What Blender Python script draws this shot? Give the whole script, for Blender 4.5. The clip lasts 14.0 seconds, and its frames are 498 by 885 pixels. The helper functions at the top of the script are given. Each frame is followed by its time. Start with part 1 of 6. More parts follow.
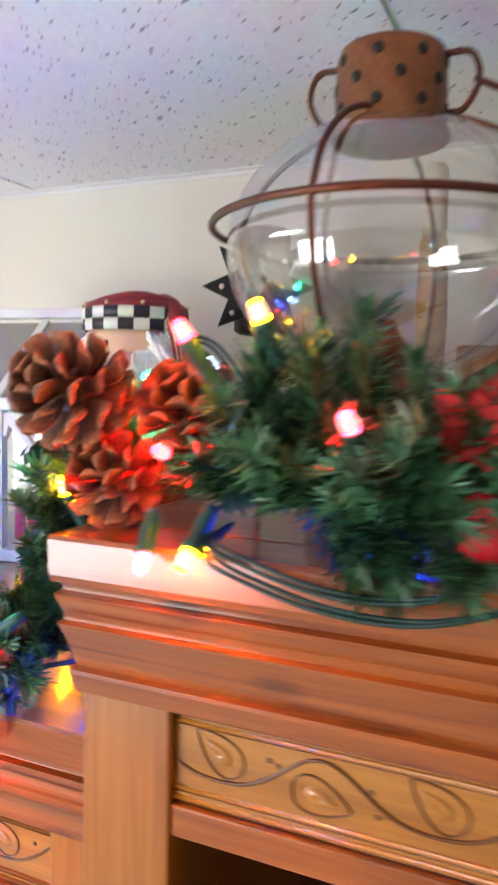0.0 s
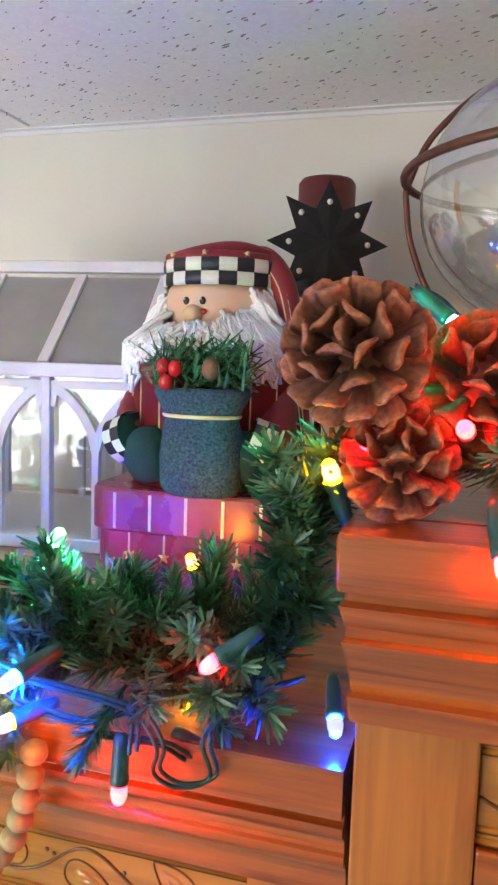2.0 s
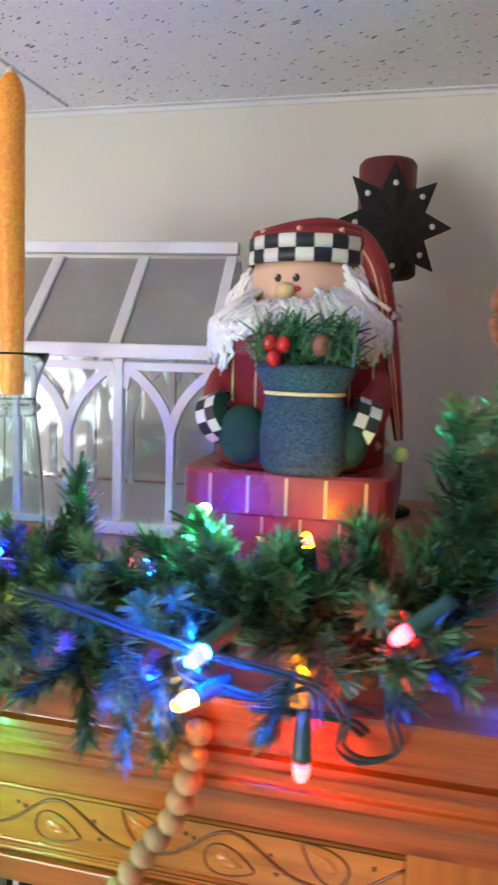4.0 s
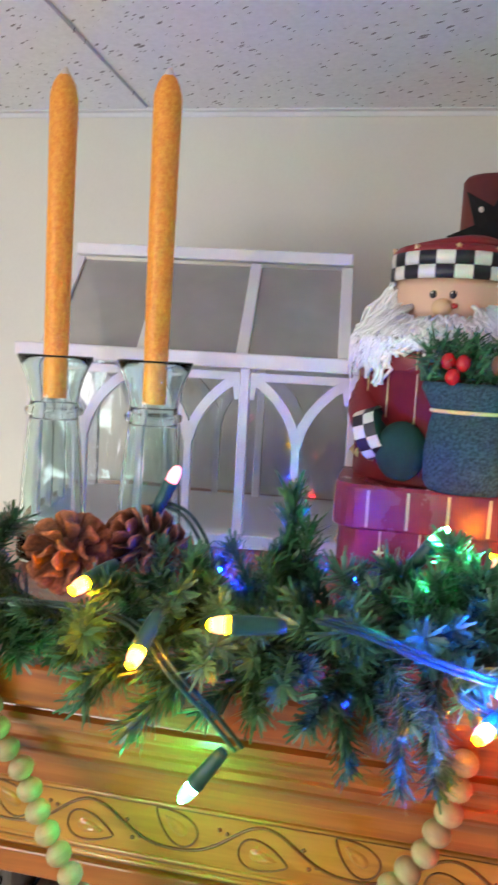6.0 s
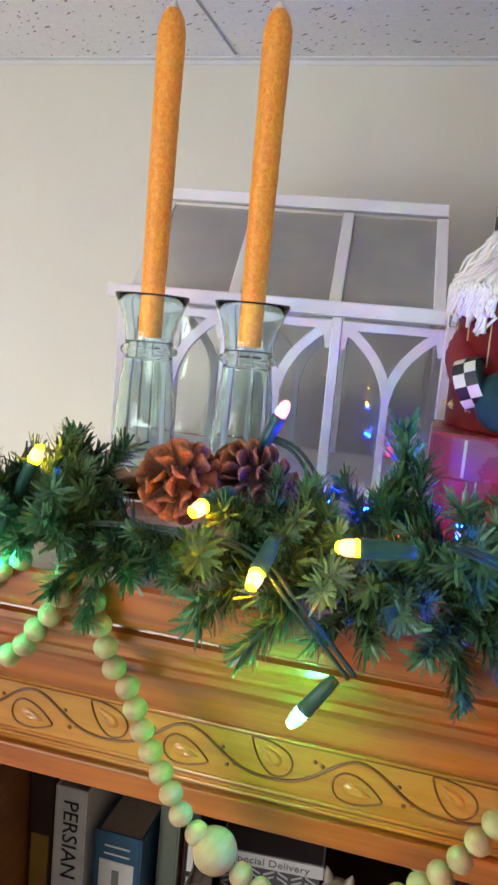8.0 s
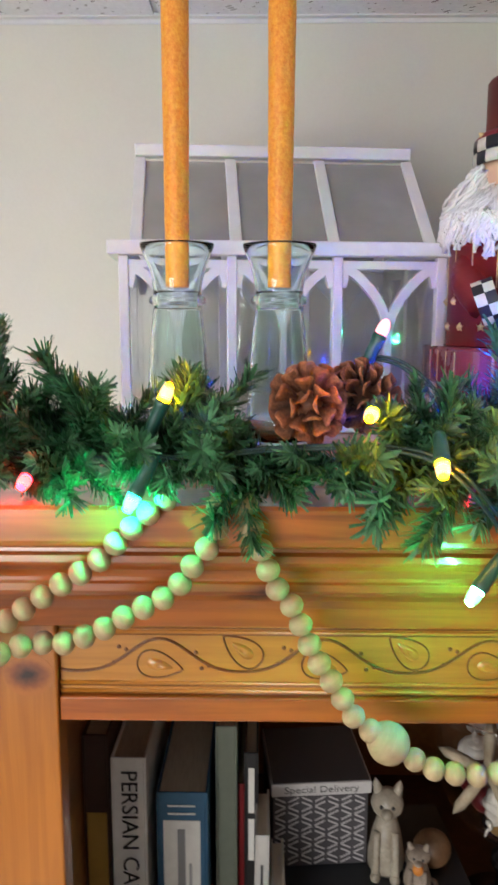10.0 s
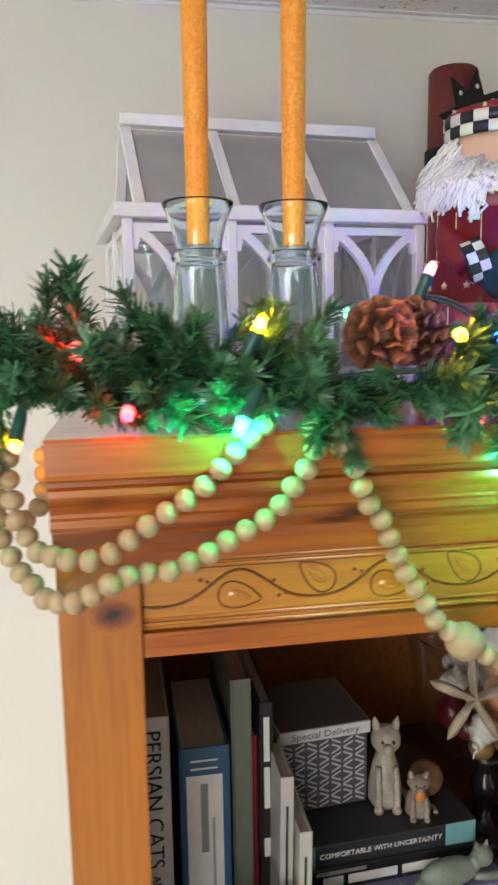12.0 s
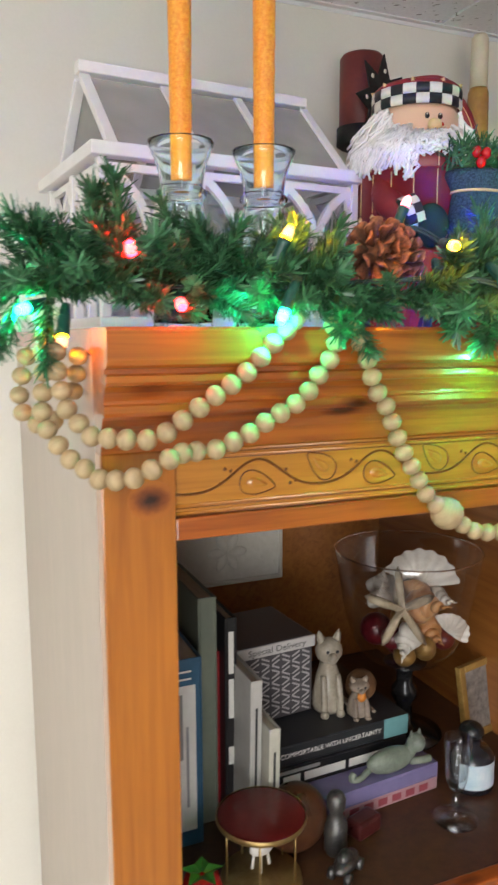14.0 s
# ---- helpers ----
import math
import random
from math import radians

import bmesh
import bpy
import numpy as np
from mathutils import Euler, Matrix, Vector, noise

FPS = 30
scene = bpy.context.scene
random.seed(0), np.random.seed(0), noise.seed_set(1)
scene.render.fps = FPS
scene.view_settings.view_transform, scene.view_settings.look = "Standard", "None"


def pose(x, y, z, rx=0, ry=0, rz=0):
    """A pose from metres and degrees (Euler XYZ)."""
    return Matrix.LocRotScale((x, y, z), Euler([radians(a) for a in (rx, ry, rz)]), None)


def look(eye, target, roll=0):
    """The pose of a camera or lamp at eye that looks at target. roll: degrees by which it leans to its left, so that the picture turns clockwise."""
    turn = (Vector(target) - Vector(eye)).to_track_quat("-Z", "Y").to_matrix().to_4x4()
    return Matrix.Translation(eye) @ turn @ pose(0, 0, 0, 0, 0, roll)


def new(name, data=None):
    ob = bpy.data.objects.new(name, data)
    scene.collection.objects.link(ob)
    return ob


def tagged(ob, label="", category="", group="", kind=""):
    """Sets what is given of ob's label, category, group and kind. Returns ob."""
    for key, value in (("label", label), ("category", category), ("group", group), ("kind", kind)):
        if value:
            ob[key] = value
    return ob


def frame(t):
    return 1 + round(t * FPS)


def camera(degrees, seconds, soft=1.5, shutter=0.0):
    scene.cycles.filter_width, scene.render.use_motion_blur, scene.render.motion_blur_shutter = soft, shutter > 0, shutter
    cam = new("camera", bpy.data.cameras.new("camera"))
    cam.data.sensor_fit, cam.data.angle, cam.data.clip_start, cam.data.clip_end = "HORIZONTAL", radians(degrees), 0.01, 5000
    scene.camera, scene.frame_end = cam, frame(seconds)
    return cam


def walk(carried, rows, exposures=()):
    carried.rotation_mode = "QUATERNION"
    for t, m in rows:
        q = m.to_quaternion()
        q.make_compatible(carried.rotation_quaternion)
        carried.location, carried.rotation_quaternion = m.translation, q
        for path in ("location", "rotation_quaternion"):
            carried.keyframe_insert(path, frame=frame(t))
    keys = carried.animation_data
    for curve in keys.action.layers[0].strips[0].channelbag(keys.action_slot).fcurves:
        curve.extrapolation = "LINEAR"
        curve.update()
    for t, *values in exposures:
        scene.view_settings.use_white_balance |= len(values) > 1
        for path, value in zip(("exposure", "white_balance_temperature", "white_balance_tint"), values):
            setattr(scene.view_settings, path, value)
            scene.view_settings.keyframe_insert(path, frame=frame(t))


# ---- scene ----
# The plan is drawn in units of 0.88 m; K brings it to metres, with the floor at 0.
K = Matrix.Translation((0, 0, 0.323)) @ Matrix.Scale(0.88, 4)
cam = camera(37.03, 14.0, soft=2.4, shutter=0.9)
PATH = [
    (0, (-0.0150, -0.0102, 2.0519), (-0.9647, 2.1234, 1.8809), 1.30),
    (0.3, (-0.0759, -0.0032, 2.0472), (-0.9120, 2.1761, 1.8505), 1.90),
    (0.5, (-0.1087, 0.0003, 2.0472), (-0.8757, 2.2030, 1.8376), 2.10),
    (1, (-0.1590, 0.0097, 2.0461), (-0.8605, 2.2323, 1.8107), 2.20),
    (1.5, (-0.2105, 0.0109, 2.0414), (-0.9143, 2.2288, 1.7697), 2.00),
    (2, (-0.2316, -0.0032, 2.0437), (-0.8780, 2.2323, 1.7837), 1.80),
    (2.5, (-0.2480, -0.0149, 2.0437), (-0.8464, 2.2335, 1.7756), 2.70),
    (2.7, (-0.2480, -0.0067, 2.0390), (-0.9085, 2.2253, 1.7814), 3.00),
    (4.8, (-0.4202, -0.0313, 2.0238), (-0.8570, 2.2534, 1.7498), 1.10),
    (5, (-0.4366, -0.0301, 2.0273), (-0.8476, 2.2616, 1.7802), 1.30),
    (5.5, (-0.4764, -0.0360, 2.0308), (-0.8862, 2.2581, 1.8001), 2.40),
    (6, (-0.5057, -0.0489, 2.0273), (-0.9366, 2.2393, 1.7720), 3.30),
    (6.5, (-0.5256, -0.0489, 2.0180), (-1.0080, 2.2265, 1.7439), 2.90),
    (7, (-0.5478, -0.0395, 2.0109), (-1.0373, 2.2288, 1.6924), 2.70),
    (7.5, (-0.5560, -0.0442, 2.0051), (-1.0490, 2.2183, 1.6549), 2.90),
    (8, (-0.5455, -0.0582, 1.9992), (-1.1041, 2.1902, 1.6491), 5.20),
    (8.5, (-0.5923, -0.0500, 1.9805), (-1.0654, 2.2101, 1.5929), 3.70),
    (8.7, (-0.6274, -0.0641, 1.9781), (-0.9975, 2.2229, 1.6350), 0.30),
    (10.8, (-0.7363, -0.1226, 1.9336), (-0.6825, 2.1878, 1.5519), 1.80),
    (11, (-0.7328, -0.1308, 1.9301), (-0.6954, 2.1820, 1.5589), 1.70),
    (11.5, (-0.7867, -0.1355, 1.9161), (-0.6310, 2.1749, 1.5636), 0.70),
    (12, (-0.8851, -0.1297, 1.9032), (-0.4869, 2.1527, 1.5589), -0.90),
    (12.5, (-0.9401, -0.1203, 1.8973), (-0.4026, 2.1328, 1.5519), -0.60),
    (13, (-0.9624, -0.1379, 1.8798), (-0.2750, 2.0777, 1.5566), 0.40),
    (13.5, (-1.0022, -0.1566, 1.8528), (-0.1614, 2.0004, 1.5015), 0.40),
    (14, (-1.0420, -0.1636, 1.8306), (-0.1543, 1.9782, 1.4968), -0.20),
]
walk(cam, [(t, K @ look(eye, target, roll)) for t, eye, target, roll in PATH],
     exposures=[(0.0, 0.72), (0.5, 0.54), (1.5, 0.46), (2.7, 0.46), (5.0, 0.20), (7.0, 0.12), (11.0, 0.14), (12.5, 0.14), (14.0, 0.24)])

# ---- world and large lights ----
world = bpy.data.worlds.new("sky")
scene.world = world
world.use_nodes = True
wn = world.node_tree.nodes
sky = wn.new("ShaderNodeTexSky")
sky.sky_type, sky.sun_disc = "NISHITA", False
sky.sun_elevation, sky.sun_rotation = radians(30), radians(200)
wn["Background"].inputs["Strength"].default_value = 0.12
world.node_tree.links.new(sky.outputs[0], wn["Background"].inputs["Color"])

WIN_POWER, PANEL_GLOW, BULB_GLOW = 35.0, 12.2, 850.0
window_lamp = bpy.data.lights.new("window_light", "AREA")
window_lamp.shape, window_lamp.size, window_lamp.size_y = "RECTANGLE", 1.5, 1.2
window_lamp.energy, window_lamp.color = WIN_POWER, (0.93, 0.96, 1.0)
wl = new("window_light", window_lamp)
wl.matrix_world = look((-2.1, -2.42, 1.45), (-0.6, 0.8, 1.7))


# ---- helpers for building ----
def empty(name, label, category, loc=(0, 0, 0), group="", kind=""):
    ob = new(name)
    ob.location = loc
    ob.empty_display_size = 0.02
    return tagged(ob, label, category, group, kind)


def data(name, verts, faces, mats, index=None, smooth=True):
    me = bpy.data.meshes.new(name)
    me.from_pydata([tuple(v) for v in verts], [], faces)
    for m in mats if isinstance(mats, (list, tuple)) else [mats]:
        me.materials.append(m)
    if index:
        me.polygons.foreach_set("material_index", index)
    me.polygons.foreach_set("use_smooth", [smooth] * len(me.polygons))
    me.update()
    return me


def part(name, me, parent=None, label="", m=None):
    ob = new(name, me)
    if parent is not None:
        ob.parent = parent
        ob.matrix_parent_inverse = Matrix.Identity(4)
    if m is not None:
        ob.matrix_basis = m
    if label:
        tagged(ob, label)
    return ob


def bm_data(name, bm, mats, smooth=False):
    me = bpy.data.meshes.new(name)
    bmesh.ops.recalc_face_normals(bm, faces=bm.faces)
    bm.to_mesh(me)
    bm.free()
    for m in mats if isinstance(mats, (list, tuple)) else [mats]:
        me.materials.append(m)
    me.polygons.foreach_set("use_smooth", [smooth] * len(me.polygons))
    return me


def block(name, lo, hi, mat, bevel=0.0015, seg=2):
    """A box from corner lo to corner hi with softened edges."""
    bm = bmesh.new()
    bmesh.ops.create_cube(bm, size=1)
    size = Vector(hi) - Vector(lo)
    mid = (Vector(hi) + Vector(lo)) / 2
    bmesh.ops.transform(bm, matrix=Matrix.Translation(mid) @ Matrix.Diagonal((*size, 1)), verts=bm.verts)
    if bevel:
        bmesh.ops.bevel(bm, geom=bm.edges[:], offset=bevel, segments=seg, affect="EDGES", profile=0.5)
    return bm_data(name, bm, mat)


def join(*meshes):
    """Verts and faces of several (verts, faces) pairs as one pair."""
    vs, fs = [], []
    for v, f in meshes:
        n = len(vs)
        vs += [tuple(p) for p in v]
        fs += [tuple(i + n for i in q) for q in f]
    return vs, fs


def lathe(profile, n=32, turn=2 * math.pi, centre=(0, 0, 0)):
    """A turned body from (radius, height) pairs."""
    vs, fs = [], []
    closed = abs(turn - 2 * math.pi) < 1e-6
    cols = n if closed else n + 1
    for r, z in profile:
        for k in range(cols):
            a = turn * k / n
            vs.append((centre[0] + r * math.cos(a), centre[1] + r * math.sin(a), centre[2] + z))
    for i in range(len(profile) - 1):
        for k in range(n):
            b = (k + 1) % cols
            fs.append((i * cols + k, i * cols + b, (i + 1) * cols + b, (i + 1) * cols + k))
    return vs, fs


def smooth_path(points, per=8):
    """A Catmull-Rom line through points."""
    p = [Vector(q) for q in points]
    p = [2 * p[0] - p[1]] + p + [2 * p[-1] - p[-2]]
    out = []
    for i in range(1, len(p) - 2):
        for k in range(per):
            t = k / per
            a, b, c, d = p[i - 1], p[i], p[i + 1], p[i + 2]
            out.append(0.5 * (2 * b + (c - a) * t + (2 * a - 5 * b + 4 * c - d) * t * t + (3 * b - a - 3 * c + d) * t ** 3))
    return out + [p[-2]]


def tube(points, radius, n=8, cap=True):
    """A round bar along points; radius is one number or one for each point."""
    p = [Vector(q) for q in points]
    r = radius if isinstance(radius, (list, tuple)) else [radius] * len(p)
    vs, fs = [], []
    up = Vector((0.13, 0.21, 0.97))
    for i, q in enumerate(p):
        d = (p[min(i + 1, len(p) - 1)] - p[max(i - 1, 0)]).normalized()
        s = d.cross(up)
        s = s.normalized() if s.length > 1e-4 else Vector((1, 0, 0))
        u = s.cross(d).normalized()
        for k in range(n):
            a = 2 * math.pi * k / n
            vs.append(q + r[i] * (math.cos(a) * s + math.sin(a) * u))
    for i in range(len(p) - 1):
        for k in range(n):
            b = (k + 1) % n
            fs.append((i * n + k, i * n + b, (i + 1) * n + b, (i + 1) * n + k))
    if cap:
        fs.append(tuple(range(n - 1, -1, -1)))
        fs.append(tuple((len(p) - 1) * n + k for k in range(n)))
    return vs, fs


def ball(centre, r, n=14, squash=(1, 1, 1)):
    prof = [(max(1e-5, math.sin(math.pi * i / n)), -math.cos(math.pi * i / n)) for i in range(n + 1)]
    v, f = lathe(prof, n + 4)
    return [(centre[0] + r * squash[0] * x, centre[1] + r * squash[1] * y, centre[2] + r * squash[2] * z) for x, y, z in v], f


def extrude_x(profile, x0, x1, mat, name, cuts=1):
    """A moulding: a closed (y, z) profile drawn along x."""
    n = len(profile)
    vs, fs = [], []
    for c in range(cuts + 1):
        x = x0 + (x1 - x0) * c / cuts
        vs += [(x, y, z) for y, z in profile]
    for c in range(cuts):
        for k in range(n):
            b = (k + 1) % n
            fs.append((c * n + k, (c + 1) * n + k, (c + 1) * n + b, c * n + b))
    fs.append(tuple(range(n)))
    fs.append(tuple(cuts * n + k for k in range(n - 1, -1, -1)))
    return data(name, vs, fs, mat, smooth=False)


def words(text, size, mat, name="lettering"):
    """Raised lettering in the built-in font, as a mesh in the XY plane."""
    cu = bpy.data.curves.new(name, "FONT")
    cu.body, cu.size, cu.extrude = text, size, 0.0002
    cu.align_x, cu.align_y = "CENTER", "CENTER"
    cu.resolution_u = 3
    ob = bpy.data.objects.new(name, cu)
    scene.collection.objects.link(ob)
    bpy.context.view_layer.update()
    me = bpy.data.meshes.new_from_object(ob.evaluated_get(bpy.context.evaluated_depsgraph_get()))
    bpy.data.objects.remove(ob)
    me.materials.clear()
    me.materials.append(mat)
    return me


# ---- materials ----
def material(name, colour, rough=0.5, metal=0.0, **more):
    m = bpy.data.materials.new(name)
    m.use_nodes = True
    b = m.node_tree.nodes["Principled BSDF"]
    b.inputs["Base Color"].default_value = (*colour, 1)
    b.inputs["Roughness"].default_value = rough
    b.inputs["Metallic"].default_value = metal
    for k, v in more.items():
        b.inputs[k.replace("_", " ")].default_value = v
    return m


def node(m, kind, **values):
    n = m.node_tree.nodes.new(kind)
    for k, v in values.items():
        n.inputs[k.replace("_", " ")].default_value = v
    return n


def wire(m, a, b):
    m.node_tree.links.new(a, b)


def coords(m, scale=(1, 1, 1), source="Object"):
    t = node(m, "ShaderNodeTexCoord")
    mp = node(m, "ShaderNodeMapping")
    mp.inputs["Scale"].default_value = scale
    wire(m, t.outputs[source], mp.inputs["Vector"])
    return mp.outputs[0]


def ramp(m, fac, stops):
    r = node(m, "ShaderNodeValToRGB")
    el = r.color_ramp.elements
    while len(el) < len(stops):
        el.new(0.5)
    for e, (at, c) in zip(el, stops):
        e.position, e.color = at, (*c, 1)
    wire(m, fac, r.inputs[0])
    return r.outputs[0]


def noisy(name, dark, light, scale, rough=0.5, bump=0.2, depth=0.001, fine=None, stretch=(1, 1, 1), metal=0.0, rough_var=0.1, per_object=0.0, per_island=0.0, **more):
    """A surface that wanders between two colours at two scales, with fine relief."""
    m = material(name, light, rough, metal, **more)
    b = m.node_tree.nodes["Principled BSDF"]
    c = coords(m, stretch)
    n1 = node(m, "ShaderNodeTexNoise", Scale=scale, Detail=6.0, Roughness=0.6)
    n2 = node(m, "ShaderNodeTexNoise", Scale=fine or scale * 9, Detail=3.0)
    wire(m, c, n1.inputs["Vector"])
    wire(m, c, n2.inputs["Vector"])
    mix = node(m, "ShaderNodeMath")
    mix.operation = "MULTIPLY_ADD"
    wire(m, n2.outputs[0], mix.inputs[0])
    mix.inputs[1].default_value = 0.4
    sub = node(m, "ShaderNodeMath")
    sub.operation = "MULTIPLY_ADD"
    wire(m, n1.outputs[0], sub.inputs[0])
    sub.inputs[1].default_value, sub.inputs[2].default_value = 1.2, -0.3
    wire(m, sub.outputs[0], mix.inputs[2])
    col = ramp(m, mix.outputs[0], [(0.25, dark), (0.8, light)])
    if per_object:
        info = node(m, "ShaderNodeObjectInfo")
        hsv = node(m, "ShaderNodeHueSaturation")
        mr = node(m, "ShaderNodeMapRange")
        wire(m, info.outputs["Random"], mr.inputs[0])
        mr.inputs[3].default_value, mr.inputs[4].default_value = 1 - per_object, 1 + per_object
        wire(m, mr.outputs[0], hsv.inputs["Value"])
        wire(m, col, hsv.inputs["Color"])
        col = hsv.outputs[0]
    if per_island:
        geo = node(m, "ShaderNodeNewGeometry")
        hs = node(m, "ShaderNodeHueSaturation")
        ml = node(m, "ShaderNodeMapRange")
        wire(m, geo.outputs["Random Per Island"], ml.inputs[0])
        ml.inputs[3].default_value, ml.inputs[4].default_value = 1 - per_island, 1 + per_island
        wire(m, ml.outputs[0], hs.inputs["Value"])
        wire(m, col, hs.inputs["Color"])
        col = hs.outputs[0]
    wire(m, col, b.inputs["Base Color"])
    rr = node(m, "ShaderNodeMapRange")
    wire(m, n1.outputs[0], rr.inputs[0])
    rr.inputs[3].default_value, rr.inputs[4].default_value = max(0.02, rough - rough_var), min(1, rough + rough_var)
    wire(m, rr.outputs[0], b.inputs["Roughness"])
    bp = node(m, "ShaderNodeBump", Strength=bump, Distance=depth)
    wire(m, n2.outputs[0], bp.inputs["Height"])
    wire(m, bp.outputs[0], b.inputs["Normal"])
    return m


def pine(name, axis, dark=(0.17, 0.027, 0.004), light=(0.47, 0.112, 0.013), knots=True):
    """Orange varnished pine with its grain along one axis."""
    m = material(name, light, 0.3, 0.0)
    b = m.node_tree.nodes["Principled BSDF"]
    b.inputs["Coat Weight"].default_value, b.inputs["Coat Roughness"].default_value = 0.9, 0.12
    st = [30.0, 30.0, 30.0]
    st["xyz".index(axis)] = 1.3
    c = coords(m, st)
    soft = [5.0, 5.0, 5.0]
    soft["xyz".index(axis)] = 0.8
    c2 = coords(m, soft)
    n1 = node(m, "ShaderNodeTexNoise", Scale=3.0, Detail=8.0, Roughness=0.62, Distortion=0.6)
    n2 = node(m, "ShaderNodeTexNoise", Scale=2.2, Detail=3.0, Distortion=0.8)
    wire(m, c, n1.inputs["Vector"])
    wire(m, c2, n2.inputs["Vector"])
    mx = node(m, "ShaderNodeMath")
    mx.operation = "MULTIPLY_ADD"
    wire(m, n2.outputs[0], mx.inputs[0])
    mx.inputs[1].default_value = 0.4
    half = node(m, "ShaderNodeMath")
    half.operation = "MULTIPLY"
    wire(m, n1.outputs[0], half.inputs[0])
    half.inputs[1].default_value = 0.75
    wire(m, half.outputs[0], mx.inputs[2])
    mid = [(a + bb) / 2 for a, bb in zip(dark, light)]
    col = ramp(m, mx.outputs[0], [(0.40, dark), (0.52, mid), (0.66, light)])
    if knots:
        kc = [22.0, 22.0, 22.0]
        kc["xyz".index(axis)] = 9.0
        v = node(m, "ShaderNodeTexVoronoi", Scale=1.0, Randomness=1.0)
        wire(m, coords(m, kc), v.inputs["Vector"])
        kr = ramp(m, v.outputs["Distance"], [(0.06, (0.20, 0.13, 0.11)), (0.12, (0.58, 0.46, 0.42)), (0.20, (1, 1, 1))])
        mul = node(m, "ShaderNodeMixRGB")
        mul.blend_type = "MULTIPLY"
        mul.inputs[0].default_value = 1.0
        wire(m, col, mul.inputs[1])
        wire(m, kr, mul.inputs[2])
        col = mul.outputs[0]
    wire(m, col, b.inputs["Base Color"])
    bp = node(m, "ShaderNodeBump", Strength=0.12, Distance=0.0006)
    wire(m, n1.outputs[0], bp.inputs["Height"])
    wire(m, bp.outputs[0], b.inputs["Normal"])
    return m


def glass(name, colour, rough=0.02, ior=1.45):
    return material(name, colour, rough, 0.0, Transmission_Weight=1.0, IOR=ior)


def pane_glass(name, tint=(0.96, 0.97, 0.98), gloss=0.05):
    """Thin pane: clear, with gloss by Fresnel."""
    m = bpy.data.materials.new(name)
    m.use_nodes = True
    nt = m.node_tree
    nt.nodes.remove(nt.nodes["Principled BSDF"])
    out = nt.nodes["Material Output"]
    tr = node(m, "ShaderNodeBsdfTransparent", Color=(*tint, 1))
    gl = node(m, "ShaderNodeBsdfGlossy", Color=(1, 1, 1, 1), Roughness=0.03)
    lw = node(m, "ShaderNodeLayerWeight", Blend=0.5)
    pw = node(m, "ShaderNodeMath")
    pw.operation = "POWER"
    wire(m, lw.outputs["Facing"], pw.inputs[0])
    pw.inputs[1].default_value = 4.0
    fr = node(m, "ShaderNodeMapRange")
    wire(m, pw.outputs[0], fr.inputs[0])
    fr.inputs[3].default_value, fr.inputs[4].default_value = gloss, 0.8
    mx = node(m, "ShaderNodeMixShader")
    wire(m, fr.outputs[0], mx.inputs[0])
    wire(m, tr.outputs[0], mx.inputs[1])
    wire(m, gl.outputs[0], mx.inputs[2])
    wire(m, mx.outputs[0], out.inputs[0])
    return m


def glow(name, colour, strength):
    return material(name, colour, 0.3, 0.0, Emission_Color=(*colour, 1), Emission_Strength=strength)


PINE_X = pine("varnished_pine_along", "x", dark=(0.15, 0.026, 0.004), light=(0.42, 0.106, 0.012))
PINE_Z = pine("varnished_pine_upright", "z", knots=False, dark=(0.27, 0.076, 0.007), light=(0.44, 0.150, 0.017))
PINE_Y = pine("varnished_pine_deep", "y", dark=(0.20, 0.065, 0.014), light=(0.34, 0.13, 0.03), knots=False)
FRIEZE = pine("carved_pine", "x", dark=(0.31, 0.105, 0.010), light=(0.52, 0.205, 0.026), knots=False)
CARVE = noisy("carved_groove_stain", (0.10, 0.03, 0.006), (0.22, 0.075, 0.012), 40, 0.32, 0.1)
SIDE = noisy("pale_side_laminate", (0.43, 0.37, 0.31), (0.52, 0.45, 0.385), 6, 0.45, 0.05, stretch=(6, 6, 1))
DARKIN = noisy("dark_brown_inside", (0.045, 0.018, 0.008), (0.10, 0.042, 0.018), 9, 0.45, 0.1, stretch=(8, 8, 1))
PLASTER = noisy("wall_paint", (0.71, 0.685, 0.605), (0.77, 0.745, 0.665), 3, 0.85, 0.15, 0.0008, fine=220)
FLOORW = noisy("carpet", (0.42, 0.38, 0.33), (0.52, 0.48, 0.42), 30, 0.95, 0.5, 0.003)
WHITE_TRIM = noisy("white_metal_trim", (0.70, 0.70, 0.70), (0.80, 0.80, 0.80), 12, 0.4, 0.05)


